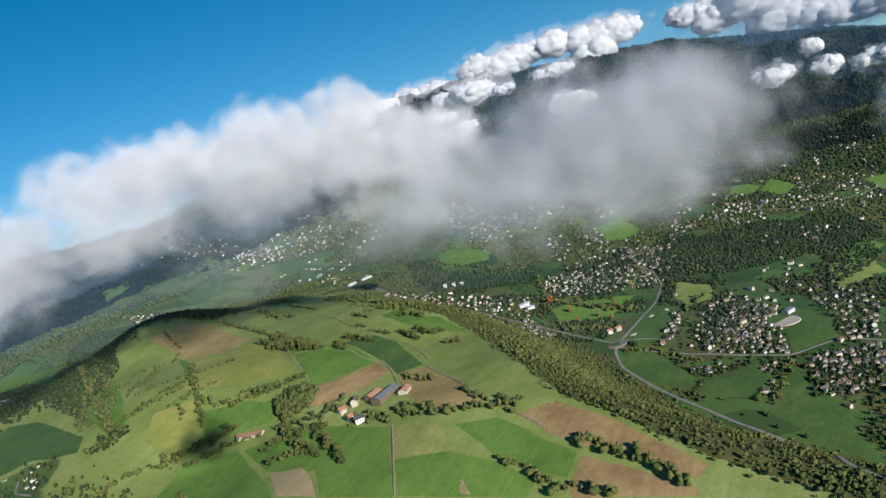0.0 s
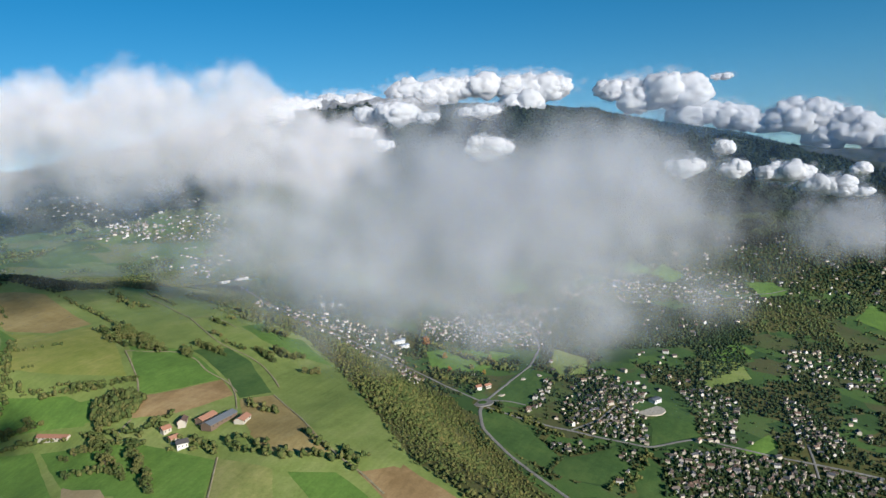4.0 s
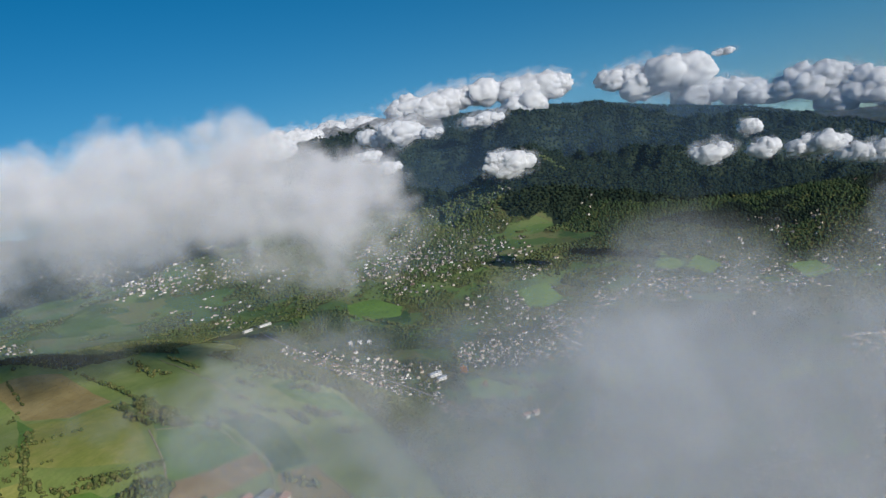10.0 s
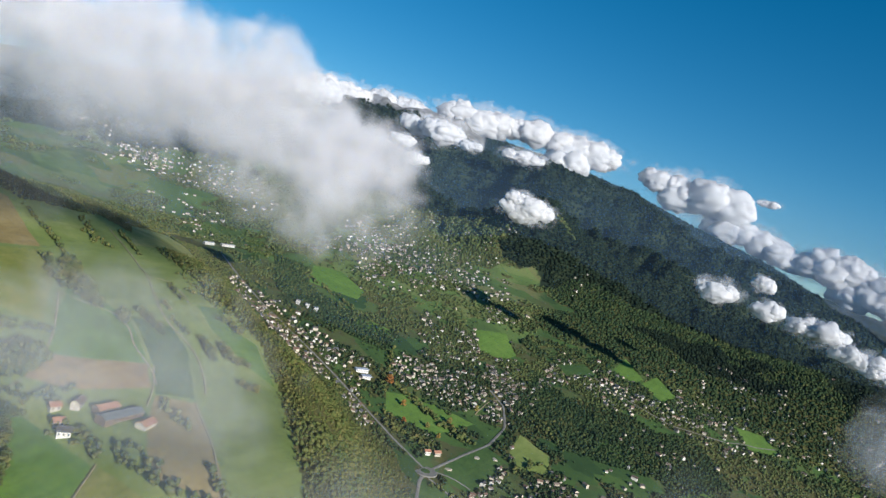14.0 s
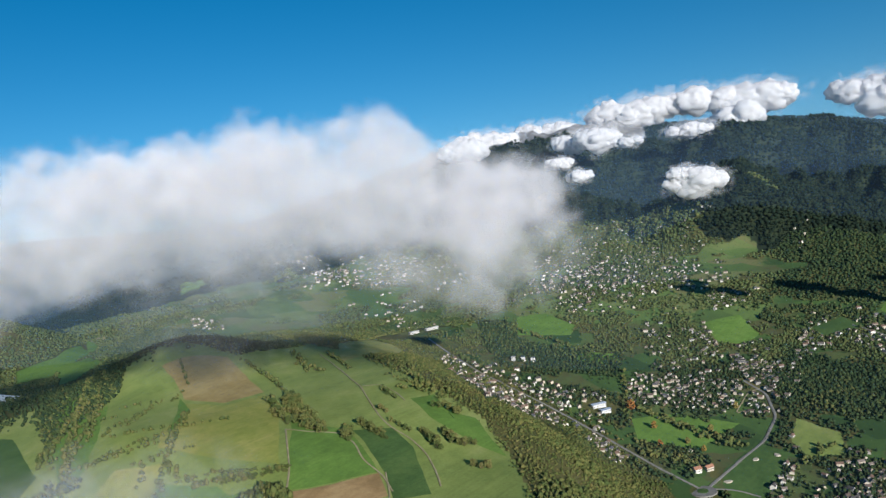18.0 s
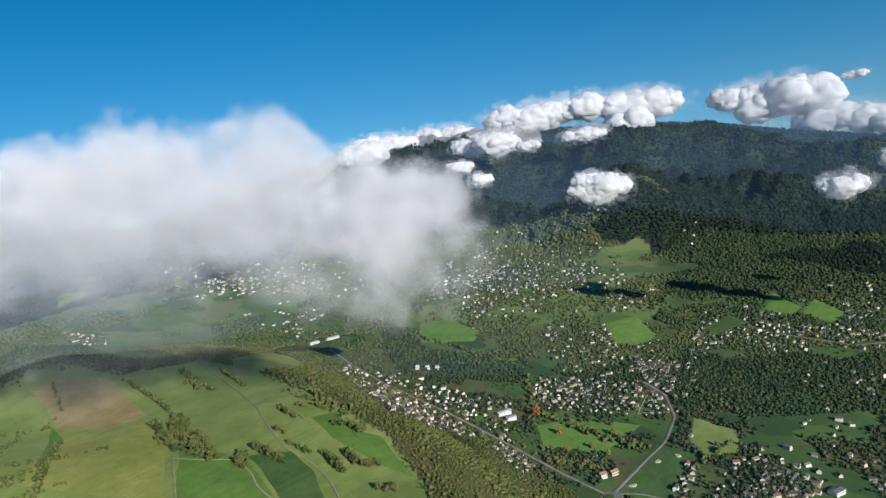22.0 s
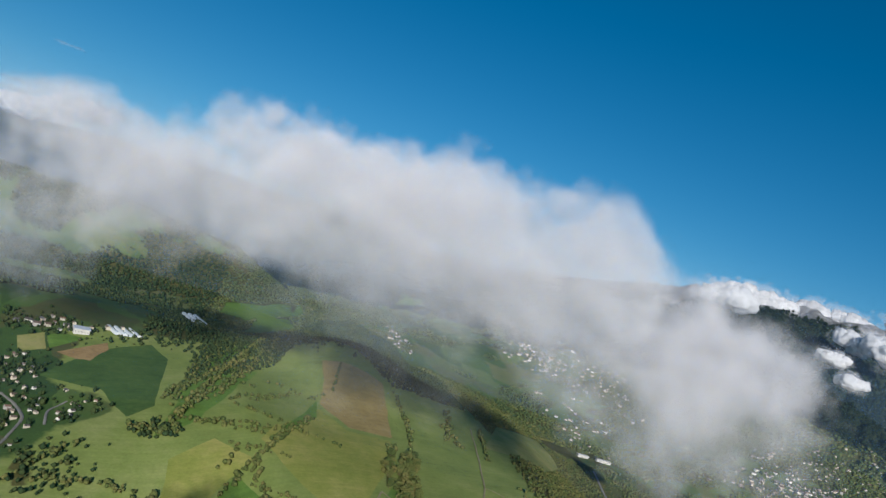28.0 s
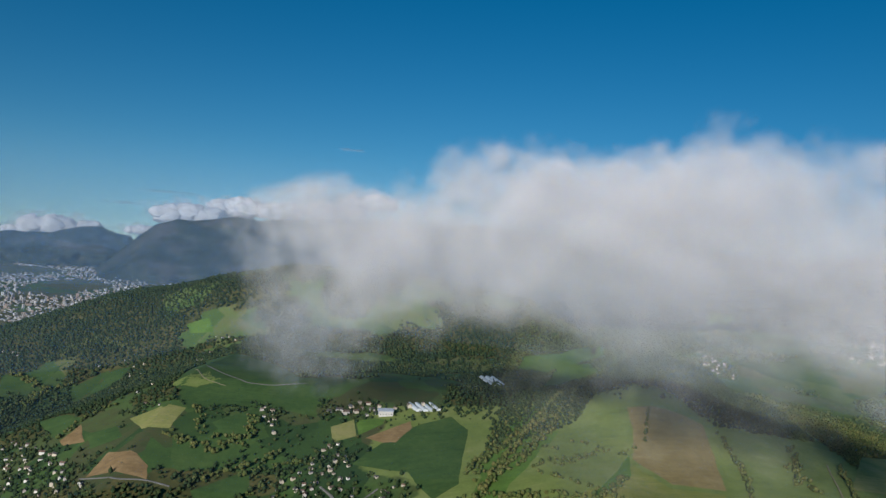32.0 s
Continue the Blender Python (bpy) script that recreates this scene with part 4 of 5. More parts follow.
WALLS = ((0.0, (0.46, 0.41, 0.33)), (0.3, (0.62, 0.59, 0.53)), (0.5, (0.46, 0.40, 0.32)), (0.72, (0.37, 0.34, 0.31)), (0.9, (0.54, 0.46, 0.36)))
ROOFS = ((0.0, (0.115, 0.085, 0.070)), (0.25, (0.165, 0.105, 0.080)), (0.45, (0.075, 0.070, 0.068)), (0.66, (0.185, 0.150, 0.125)), (0.84, (0.105, 0.105, 0.115)))
WALL, ROOF = tone("house_render", WALLS), tone("house_tiles", ROOFS)
WALL_I, ROOF_I = tone("town_render", WALLS, island=True), tone("town_tiles", ROOFS, island=True)
CONCRETE = tone("pale_concrete", ((0.0, (0.50, 0.48, 0.45)), (0.5, (0.58, 0.57, 0.55))))
SLATE = tone("grey_sheet_roof", ((0.0, (0.13, 0.14, 0.155)), (0.6, (0.15, 0.16, 0.17))), 0.55)
CLAY = tone("clay_tiles", ((0.0, (0.33, 0.16, 0.10)), (0.5, (0.38, 0.19, 0.12))))
CLADDING = tone("timber_cladding", ((0.0, (0.16, 0.11, 0.075)), (0.5, (0.22, 0.16, 0.11))))
PANE = tone("dark_pane", ((0.0, (0.03, 0.035, 0.045)), (0.5, (0.05, 0.055, 0.06))), 0.2)
SHEET = tone("blue_grey_sheet", ((0.0, (0.34, 0.40, 0.50)), (0.5, (0.42, 0.46, 0.52))), 0.4)
FOIL = tone("greenhouse_sheet", ((0.0, (0.50, 0.54, 0.56)), (0.5, (0.58, 0.61, 0.62))), 0.35)
SAND = earth("pale_sand", (0.42, 0.36, 0.27), (0.48, 0.42, 0.33), (0.54, 0.47, 0.37), 30)


def box_bm(x0, x1, y0, y1, z0, z1, bevel=0.0):
    bm = bmesh.new()
    m = Matrix.Translation(((x0 + x1) / 2, (y0 + y1) / 2, (z0 + z1) / 2)) @ Matrix.Diagonal((x1 - x0, y1 - y0, z1 - z0, 1))
    bmesh.ops.create_cube(bm, size=1.0, matrix=m)
    if bevel:
        bmesh.ops.bevel(bm, geom=bm.edges[:], offset=bevel, segments=1, affect="EDGES")
    return bm


def gable_walls(long, wide, eaves, top):
    v = [(s * long / 2, t * wide / 2, z) for z in (-2.5, eaves) for s in (-1, 1) for t in (-1, 1)] + [(-long / 2, 0, top), (long / 2, 0, top)]
    f = [(0, 4, 5, 1), (1, 5, 7, 3), (3, 7, 6, 2), (2, 6, 4, 0), (4, 8, 5), (6, 7, 9)]
    bm = bmesh.new()
    vs = [bm.verts.new(p) for p in v]
    for q in f:
        bm.faces.new([vs[i] for i in q])
    bmesh.ops.recalc_face_normals(bm, faces=bm.faces[:])
    return bm


def gable_roof(long, wide, eaves, top, over=0.6, thick=0.25):
    drop = (top - eaves) * over / (wide / 2)
    bm = bmesh.new()
    for lift in (0.06, 0.06 + thick):
        for x in (-long / 2 - over, long / 2 + over):
            for y, z in ((-wide / 2 - over, eaves - drop), (0, top), (wide / 2 + over, eaves - drop)):
                bm.verts.new((x, y, z + lift))
    bm.verts.ensure_lookup_table()
    quads = [(6, 9, 10, 7), (7, 10, 11, 8), (0, 1, 4, 3), (1, 2, 5, 4), (0, 3, 9, 6), (2, 8, 11, 5), (0, 6, 7, 1), (1, 7, 8, 2), (3, 4, 10, 9), (4, 5, 11, 10)]
    for q in quads:
        bm.faces.new([bm.verts[i] for i in q])
    bmesh.ops.recalc_face_normals(bm, faces=bm.faces[:])
    return bm


def shared(name, bm, material):
    me = bpy.data.meshes.new(name)
    bm.to_mesh(me)
    bm.free()
    me.materials.append(material)
    return me


def window_row(long, wide, z, n, high=1.2):
    """Panes standing a little proud of both long walls."""
    bm = bmesh.new()
    for k in range(n):
        x = -long / 2 + long * (k + 0.5) / n
        for s in (-1, 1):
            m = Matrix.Translation((x, s * (wide / 2 + 0.02), z)) @ Matrix.Diagonal((1.0, 0.10, high, 1))
            bmesh.ops.create_cube(bm, size=1.0, matrix=m)
    return bm


HOUSE_KINDS = []
for long, wide, eaves, top in ((11, 9, 4.6, 7.4), (13, 9.5, 5.2, 8.2), (10, 8, 3.2, 5.9), (15, 10, 6.4, 9.6), (12, 10.5, 3.6, 6.6)):
    HOUSE_KINDS.append((shared("wall", gable_walls(long, wide, eaves, top), WALL), shared("roof", gable_roof(long, wide, eaves, top), ROOF),
                        shared("chimney", box_bm(long * 0.2, long * 0.2 + 0.9, 0.6, 1.5, top - 1.6, top + 1.1), WALL),
                        shared("window", window_row(long, wide, eaves - 1.6, 4), PANE)))


def house(x, y, turn, kind, size, label):
    root = new("house")
    root.location, root.rotation_euler, root.scale = (x, y, float(ground(x, y)) + 0.3), (0, 0, turn), (size, size, size)
    for name, me in zip(("wall", "roof", "chimney", "window"), HOUSE_KINDS[kind]):
        part(name, me, None, root)
    return tagged(root, label, "house", "houses of the valley villages")


rng = np.random.RandomState(9)
mass, built, GARDENS = [], 0, []
for count, size, pale, outline in HAMLETS:
    count = int(count * 1.15)
    poly = np.array(outline, float)
    (x0, y0), (x1, y1) = poly.min(0), poly.max(0)
    got = []
    lie = rng.uniform(0, 3.14)
    cand = rng.uniform((x0, y0), (x1, y1), (count * 50, 2))
    cand = cand[inside(cand[:, 0], cand[:, 1], outline)][:count * 14]
    cand = cand[~open_land(cand[:, 0], cand[:, 1])]
    cand = cand[~near_road(cand[:, 0], cand[:, 1], 8)] if len(cand) else cand
    for px, py in cand.tolist():
        if len(got) >= count or any(math.hypot(px - a, py - b) < 9.2 * size for a, b in got):
            continue
        got.append((px, py))
        turn = lie + rng.choice((0, math.pi / 2)) + rng.normal(0, 0.25) + 0.5 * float(fbm(np.array(px), np.array(py), 200, 1, 4))
        kind, s = rng.randint(5), size * rng.uniform(0.42, 0.66) * (0.72 if px < 700 else 1.0)
        if built < 300 and math.hypot(px - CX, py - CY) < 1300 and px > 900:
            house(px, py, turn, kind, s, "village house with rendered walls and tiled gable roof")
            built += 1
        else:
            mass.append((px, py, turn, kind, s))
        for _ in range(5):
            GARDENS.append((px + rng.normal(0, 10), py + rng.normal(0, 10), rng.uniform(2.2, 5.6)))


# lone houses strewn over the valley and its foothills
sx, sy = rng.uniform(900, 2500, 5000), rng.uniform(-300, 2100, 5000)
sr = np.hypot(sx - CX, sy - CY)
keep = (bank(sx, sy) > 340) & (sr < 2450) & (fbm(sx, sy, 160, 3, 61) > 0.12) & ~open_land(sx, sy)
for px, py in list(zip(sx[keep].tolist(), sy[keep].tolist()))[:520]:
    mass.append((px, py, rng.uniform(0, 3.14), rng.randint(5), rng.uniform(0.45, 0.72)))


def house_mass(name, pieces, which, material, label):
    vs, fs, n = [], [], 0
    for px, py, turn, kind, s in pieces:
        me = HOUSE_KINDS[kind][which]
        v = np.array([q.co[:] for q in me.vertices]) * s
        c, d = math.cos(turn), math.sin(turn)
        vs.append(np.column_stack([px + c * v[:, 0] - d * v[:, 1], py + d * v[:, 0] + c * v[:, 1], v[:, 2] + float(ground(px, py)) + 0.3]))
        fs += [[n + i for i in p.vertices] for p in me.polygons]
        n += len(v)
    return tagged(new(name, mesh_of(name, np.concatenate(vs).tolist(), fs, material, False)), label, "houses", kind="stuff")


house_mass("distant_house_walls", mass, 0, WALL_I, "rendered walls of many distant village houses")
house_mass("distant_house_roofs", mass, 1, ROOF_I, "tiled gable roofs of many distant village houses")


def building(name, x0, y0, x1, y1, wide, eaves, top, wall, roof, label, windows=0, storeys=1):
    """A long gabled building between the middles of its two ends."""
    long, turn = math.hypot(x1 - x0, y1 - y0), math.atan2(y1 - y0, x1 - x0)
    root = new(name)
    mx, my = (x0 + x1) / 2, (y0 + y1) / 2
    root.location, root.rotation_euler = (mx, my, float(ground(mx, my)) + 0.4), (0, 0, turn)
    part("wall", gable_walls(long, wide, eaves, top), wall, root)
    part("roof", gable_roof(long, wide, eaves, top, 0.9, 0.3), roof, root)
    for k in range(windows):
        for s in range(storeys):
            for side in (-1, 1):
                x = -long / 2 + long * (k + 0.5) / windows
                y = side * (wide / 2 + 0.03)
                part("window", box_bm(x - 0.6, x + 0.6, y - 0.06, y + 0.06, 1.2 + 2.9 * s, 2.6 + 2.9 * s), PANE, root)
    return tagged(root, label, "building")


# the farm on the hill
building("barn", 547, 542, 585, 544, 12.5, 3.8, 6.2, CLADDING, SLATE, "long farm barn with dark grey sheet roof", 6)
building("barn", 554, 558, 574, 559, 9.5, 3.4, 5.8, CLADDING, CLAY, "farm barn with brown tiled roof", 3)
building("barn", 568, 520, 583, 524, 10, 3.6, 6.0, WALL, CLAY, "farm barn with orange clay tile roof", 3)
building("farmhouse", 545, 572, 556, 580, 7.5, 4.4, 6.8, WALL, ROOF, "white farmhouse with grey tiled roof", 4, 2)
building("farmhouse", 531, 584, 539, 582, 7, 4.0, 6.4, WALL, CLAY, "small farmhouse with clay tile roof", 2)
building("farmhouse", 518, 551, 526, 545, 8, 4.6, 7.2, WALL, ROOF, "stone farmhouse with brown roof among trees", 3)
building("farmhouse", 522, 564, 530, 562, 7, 4.0, 6.2, WALL, CLAY, "low farmhouse with red-brown roof", 2)
building("farmhouse", 496, 721, 505, 687, 6.5, 3.2, 5.2, WALL, CLAY, "long low country house with clay tiles", 7)
# the valley's larger buildings
building("hotel", 1107, 521, 1115, 516, 7, 5.5, 7.6, WALL, CLAY, "yellow-walled hotel by the roundabout", 4, 2)
building("hotel", 1122, 512, 1132, 507, 7, 5.0, 7.0, WALL, CLAY, "inn with pale walls by the roundabout", 6, 2)
building("sports_hall", 1198, 256, 1213, 248, 13, 4.5, 5.6, CONCRETE, SLATE, "sports hall with grey roof beside sand court", 6)
building("factory", 1318, 1269, 1340, 1263, 10, 4.5, 5.2, CONCRETE, CONCRETE, "long white factory hall at the wood's edge", 8)
building("factory", 1358, 1257, 1388, 1249, 10, 4.5, 5.2, CONCRETE, CONCRETE, "long white factory hall at the wood's edge", 8)
building("school", 1206, 736, 1227, 725, 10, 5, 5.9, CONCRETE, SHEET, "school building with blue-grey sheet roof", 8, 2)
building("school", 1198, 715, 1212, 707, 9, 4.5, 5.4, CONCRETE, SHEET, "school annex with blue-grey sheet roof", 5, 2)
building("village_hall", 366, 1240, 386, 1243, 18, 6, 8.0, CONCRETE, SHEET, "village hall with blue-grey sheet roof", 5)


def flats(x, y, turn):
    """A tower of flats with its storeys of windows and a flat parapet roof."""
    root = new("apartment_block")
    root.location, root.rotation_euler, root.scale = (x, y, float(ground(x, y))), (0, 0, turn), (0.7, 0.7, 0.6)
    part("wall", box_bm(-6, 6, -5, 5, -3, 13, 0.1), CONCRETE, root)
    part("roof", box_bm(-6.3, 6.3, -5.3, 5.3, 13.0, 13.7, 0.1), SLATE, root)
    for s in range(4):
        for k in range(4):
            for side in (-1, 1):
                part("window", box_bm(-5.2 + 2.9 * k, -3.6 + 2.9 * k, side * 5.05 - 0.06, side * 5.05 + 0.06, 1.2 + 3 * s, 2.7 + 3 * s), PANE, root)
    return tagged(root, "pale concrete block of flats above the town", "apartment block", "blocks of flats")


for k in range(3):
    flats(1302 + 11.5 * k, 966 - 15 * k, -0.9)

# roundabout, its island, and the sand court
for name, x, y, r, mat, lift, label in (("roundabout", 1066, 492, 17, ASPHALT, 1.3, "grey asphalt roundabout where valley roads meet"),
                                        ("traffic_island", 1066, 492, 7, DEEP, 1.7, "round grassy traffic island"), ("sand_court", 1170, 252, 22, SAND, 1.0, "pale sand court beside the sports hall")):
    bm = bmesh.new()
    bmesh.ops.create_cone(bm, cap_ends=True, segments=28, radius1=r + 0.6, radius2=r, depth=1.4)
    ob = part(name, bm, mat)
    ob.location = (x, y, float(ground(x, y)) + lift - 0.4)
    tagged(ob, label, name.replace("_", " "), kind="structure")


def tunnels(x, y, turn, n, long, label):
    """A block of greenhouse tunnels with arched sheets."""
    root = new("greenhouse")
    root.location, root.rotation_euler = (x, y, float(ground(x, y)) + 0.4), (0, 0, turn)
    for k in range(n):
        bm = bmesh.new()
        ring = [(math.cos(a) * 4.2 + k * 10.5, math.sin(a) * 4.0 - 0.5) for a in np.linspace(0, math.pi, 11)]
        vs = [[bm.verts.new((px, s * long / 2, pz)) for px, pz in ring] for s in (-1, 1)]
        for i in range(10):
            bm.faces.new((vs[0][i], vs[0][i + 1], vs[1][i + 1], vs[1][i]))
        bm.faces.new(vs[0]), bm.faces.new(list(reversed(vs[1])))
        part("tunnel", bm, FOIL, root)
    return tagged(root, label, "greenhouse", "greenhouses")


tunnels(560, 1480, 0.15, 3, 120, "row of plastic greenhouse tunnels in a field")
tunnels(418, 1268, 0.3, 4, 42, "cluster of greenhouse tunnels beside the village")

# ---- the distant town on the plain ----
rng = np.random.RandomState(14)
az, r = np.radians(rng.uniform(-36, 4, 12500)), np.sqrt(rng.uniform(2480 ** 2, 4540 ** 2, 12500))
tx, ty = CX + r * np.sin(az), CY + r * np.cos(az)
keep = (fbm(tx, ty, 420, 3, 31) > -0.25)
tx, ty = tx[keep], ty[keep]
vs, fs = [], []
for k, (px, py) in enumerate(zip(tx, ty)):
    w, l, h, c = rng.uniform(3, 7), rng.uniform(4, 12), rng.choice((3, 4, 5, 7, 12), p=(0.3, 0.3, 0.2, 0.14, 0.06)), rng.uniform(0, 3.14)
    z0 = float(ground(px, py)) - 3
    for z in (z0, z0 + 3 + h):
        for sx, sy in ((-1, -1), (1, -1), (1, 1), (-1, 1)):
            a, b = sx * l / 2, sy * w / 2
            vs.append((px + a * math.cos(c) - b * math.sin(c), py + a * math.sin(c) + b * math.cos(c), z))
    o = 8 * k
    fs += [(o + 4, o + 5, o + 6, o + 7), (o, o + 1, o + 5, o + 4), (o + 1, o + 2, o + 6, o + 5), (o + 2, o + 3, o + 7, o + 6), (o + 3, o, o + 4, o + 7)]
TOWN = tone("distant_town", ((0.0, (0.36, 0.35, 0.34)), (0.3, (0.56, 0.55, 0.54)), (0.42, (0.28, 0.22, 0.18)), (0.65, (0.20, 0.21, 0.23)), (0.85, (0.34, 0.31, 0.28))), island=True)
tagged(new("distant_town", mesh_of("distant_town", vs, fs, TOWN, False)), "pale buildings of a large town on the plain", "town", kind="stuff")

# ---- far mountains behind the town and the valley ----
ROCK = Nodes("far_rock")
p = ROCK.position()
strata = ROCK.noise(1.0, 5, ROCK.add("ShaderNodeMapping", {"Vector": p, "Scale": (0.006, 0.006, 0.012)}).outputs[0])
ROCK = ROCK.surface(ROCK.ramp(strata, ((0.35, (0.018, 0.028, 0.020)), (0.5, (0.030, 0.040, 0.030)), (0.66, (0.075, 0.072, 0.068)))), 0.95, ROCK.noise(0.02, 5, p), 0.8, 12)


def massif(name, az0, az1, r, profile_az, profile_z, deep, label):
    """A mountain wall with its crest, gullies and foot, standing on the land."""
    a = np.radians(np.linspace(az0, az1, 160))
    rows = []
    crest = np.interp(np.degrees(a), profile_az, profile_z)
    for k, s in enumerate(np.linspace(0, 1, 22)):
        rr = r - deep * (1 - s) + fbm(np.degrees(a) * 40, np.full_like(a, s * 300), 60, 4, 41) * 120 * (1 - s * 0.7)
        x, y = CX + rr * np.sin(a), CY + rr * np.cos(a)
        foot = ground(x, y) - 15
        z = foot + (crest - foot) * (s ** 0.75) + fbm(x, y, 130, 4, 42) * 22 * s
        rows.append(np.stack([x, y, z], -1))
    ob = new(name, mesh_of(name, np.concatenate(rows).tolist(), grid_faces(22, 160), ROCK))
    return tagged(ob, label, "mountain", kind="structure")


massif("mesa", -42, -15.5, 4540, (-42, -30, -27.5, -26, -22, -19, -17, -15.5), (700, 740, 735, 682, 715, 755, 712, 600), 500, "blue-grey flat-topped mountain beyond the town")
massif("cliff_mountain", -21.5, 34, 4150, (-21.5, -18.6, -17.7, -16.2, -15.0, -10, -4, 8, 20, 34), (480, 560, 640, 745, 815, 868, 895, 940, 930, 880), 600, "steep cliffed mountain behind the wooded ridge")
massif("valley_mountain", 86, 106, 4550, (86, 90, 94, 98, 106), (690, 715, 680, 650, 600), 600, "distant dark blue mountain across the valley")

# garden trees between the houses
gd = np.array(GARDENS)
gd = gd[~near_road(gd[:, 0], gd[:, 1], 6)]
gd = gd[~open_land(gd[:, 0], gd[:, 1])]
forest("garden_trees", gd[:, 0], gd[:, 1], gd[:, 2], VALE_LEAVES, BALL0, "garden trees and bushes between village houses", 1.1)

# single trees in autumn colour round the golf course, and its bunkers
n = Nodes("russet_leaves")
RUSSET = n.surface(n.ramp(n.add("ShaderNodeObjectInfo").outputs["Random"], ((0.1, (0.26, 0.11, 0.03)), (0.5, (0.24, 0.17, 0.04)), (0.9, (0.16, 0.14, 0.04)))), 0.85, n.noise(0.9, 3, n.position(), 0.7), 0.9, 1.2)
RUSSET_CROWNS = [crown_mesh("crown", 80 + k, RUSSET, 44, 1.0) for k in range(2)]
for k, (x, y, size) in enumerate(((1240, 553, 12), (1198, 623, 12), (1182, 563, 10), (1240, 683, 17), (1175, 536, 9), (1336, 552, 12), (1228, 540, 9), (1150, 590, 9))):
    root = new("tree")
    root.location, root.scale, root.rotation_euler = (x, y, float(ground(x, y)) - 0.2), (size, size, size), (0, 0, k * 1.7)
    part("trunk", TRUNK, None, root)
    part("crown", RUSSET_CROWNS[k % 2], None, root)
    tagged(root, "single parkland tree in orange and yellow autumn leaves", "tree", "parkland trees")
for k, (x, y) in enumerate(((1162, 551), (1157, 536), (1129, 545), (1112, 478), (1190, 470), (1215, 450))):
    bm = bmesh.new()
    bmesh.ops.create_cone(bm, cap_ends=True, segments=14, radius1=4.2, radius2=3.4, depth=1.2)
    for v in bm.verts:
        v.co.x *= 1.5 + 0.3 * math.sin(3 * math.atan2(v.co.y, v.co.x) + k)
    ob = part("bunker", bm, SAND)
    ob.location, ob.rotation_euler = (x, y, float(ground(x, y)) + 0.9), (0, 0, k * 0.8)
    tagged(ob, "pale sand bunker in the golf course grass", "bunker", "golf bunkers")


# ---- clouds ----
def mist_material(name, tint, top_width, base_width, soft_by, puff_by, fine_by, relief):
    """Thin veils of droplets: rounded puffs with a fairly firm upper edge and a frayed base."""
    n = Nodes(name)
    tc = n.add("ShaderNodeTexCoord").outputs["Object"]
    grain = n.add("ShaderNodeAttribute", attribute_type="OBJECT", attribute_name="grain").outputs["Fac"]
    p = n.add("ShaderNodeVectorMath", {0: n.position(), "Scale": grain}, operation="SCALE").outputs[0]
    r = n.add("ShaderNodeVectorMath", {0: tc}, operation="LENGTH").outputs["Value"]
    high = n.add("ShaderNodeSeparateXYZ", {0: tc}).outputs[2]
    soft, fine = n.noise(1.1, 2, p, 0.5), n.noise(4.6, 5, p, 0.58)
    puff = n.math("ABSOLUTE", n.math("SUBTRACT", n.noise(1.9, 2, p, 0.5), 0.5))
    ragged = n.math("ADD", n.math("MULTIPLY", n.math("SUBTRACT", soft, 0.5), soft_by), n.math("MULTIPLY", n.math("SUBTRACT", fine, 0.5), fine_by))
    ragged = n.math("SUBTRACT", ragged, n.math("MULTIPLY", n.math("SUBTRACT", puff, 0.08), puff_by))
    edge = n.math("SUBTRACT", 0.98, n.math("ADD", r, ragged))
    width = n.add("ShaderNodeMapRange", {"Value": high, "From Min": -0.35, "From Max": 0.45, "To Min": base_width, "To Max": top_width}, interpolation_type="SMOOTHSTEP").outputs[0]
    dens = n.add("ShaderNodeMapRange", {"Value": n.math("DIVIDE", edge, width)}, interpolation_type="SMOOTHSTEP").outputs[0]
    # the veil's own border stays clear
    rim = n.add("ShaderNodeMapRange", {"Value": r, "From Min": 1.14, "From Max": 0.98}, interpolation_type="SMOOTHSTEP").outputs[0]
    alpha = n.math("MULTIPLY", n.math("MULTIPLY", dens, rim), n.add("ShaderNodeAttribute", attribute_type="OBJECT", attribute_name="thickness").outputs["Fac"])
    white = (*tint, 1)
    lumps = n.math("ADD", soft, n.math("ADD", n.math("MULTIPLY", puff, 0.8), n.math("MULTIPLY", fine, 0.18)))
    normal = n.add("ShaderNodeBump", {"Height": lumps, "Strength": relief, "Distance": n.math("DIVIDE", 0.8, grain)}).outputs[0]
    body = n.add("ShaderNodeMixShader", {0: 0.5, 1: n.add("ShaderNodeBsdfDiffuse", {0: white, "Normal": normal}).outputs[0], 2: n.add("ShaderNodeBsdfTranslucent", {0: white}).outputs[0]})
    both = n.add("ShaderNodeMixShader", {0: alpha, 1: n.add("ShaderNodeBsdfTransparent").outputs[0], 2: body.outputs[0]})
    n.tree.links.new(both.outputs[0], n.out.inputs[0])
    return n.mat


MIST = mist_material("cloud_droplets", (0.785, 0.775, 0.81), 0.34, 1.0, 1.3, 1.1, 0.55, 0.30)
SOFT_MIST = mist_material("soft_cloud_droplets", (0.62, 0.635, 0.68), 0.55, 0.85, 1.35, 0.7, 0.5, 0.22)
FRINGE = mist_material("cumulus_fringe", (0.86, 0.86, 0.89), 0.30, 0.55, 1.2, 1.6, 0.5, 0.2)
n = Nodes("cumulus_body")
p = n.position()
heap_lumps = n.math("ADD", n.noise(1 / 38, 5, p, 0.55), n.math("MULTIPLY", n.noise(1 / 11, 4, p, 0.6), 0.35))
n_bump = n.add("ShaderNodeBump", {"Height": heap_lumps, "Strength": 0.40, "Distance": 16.0}).outputs[0]
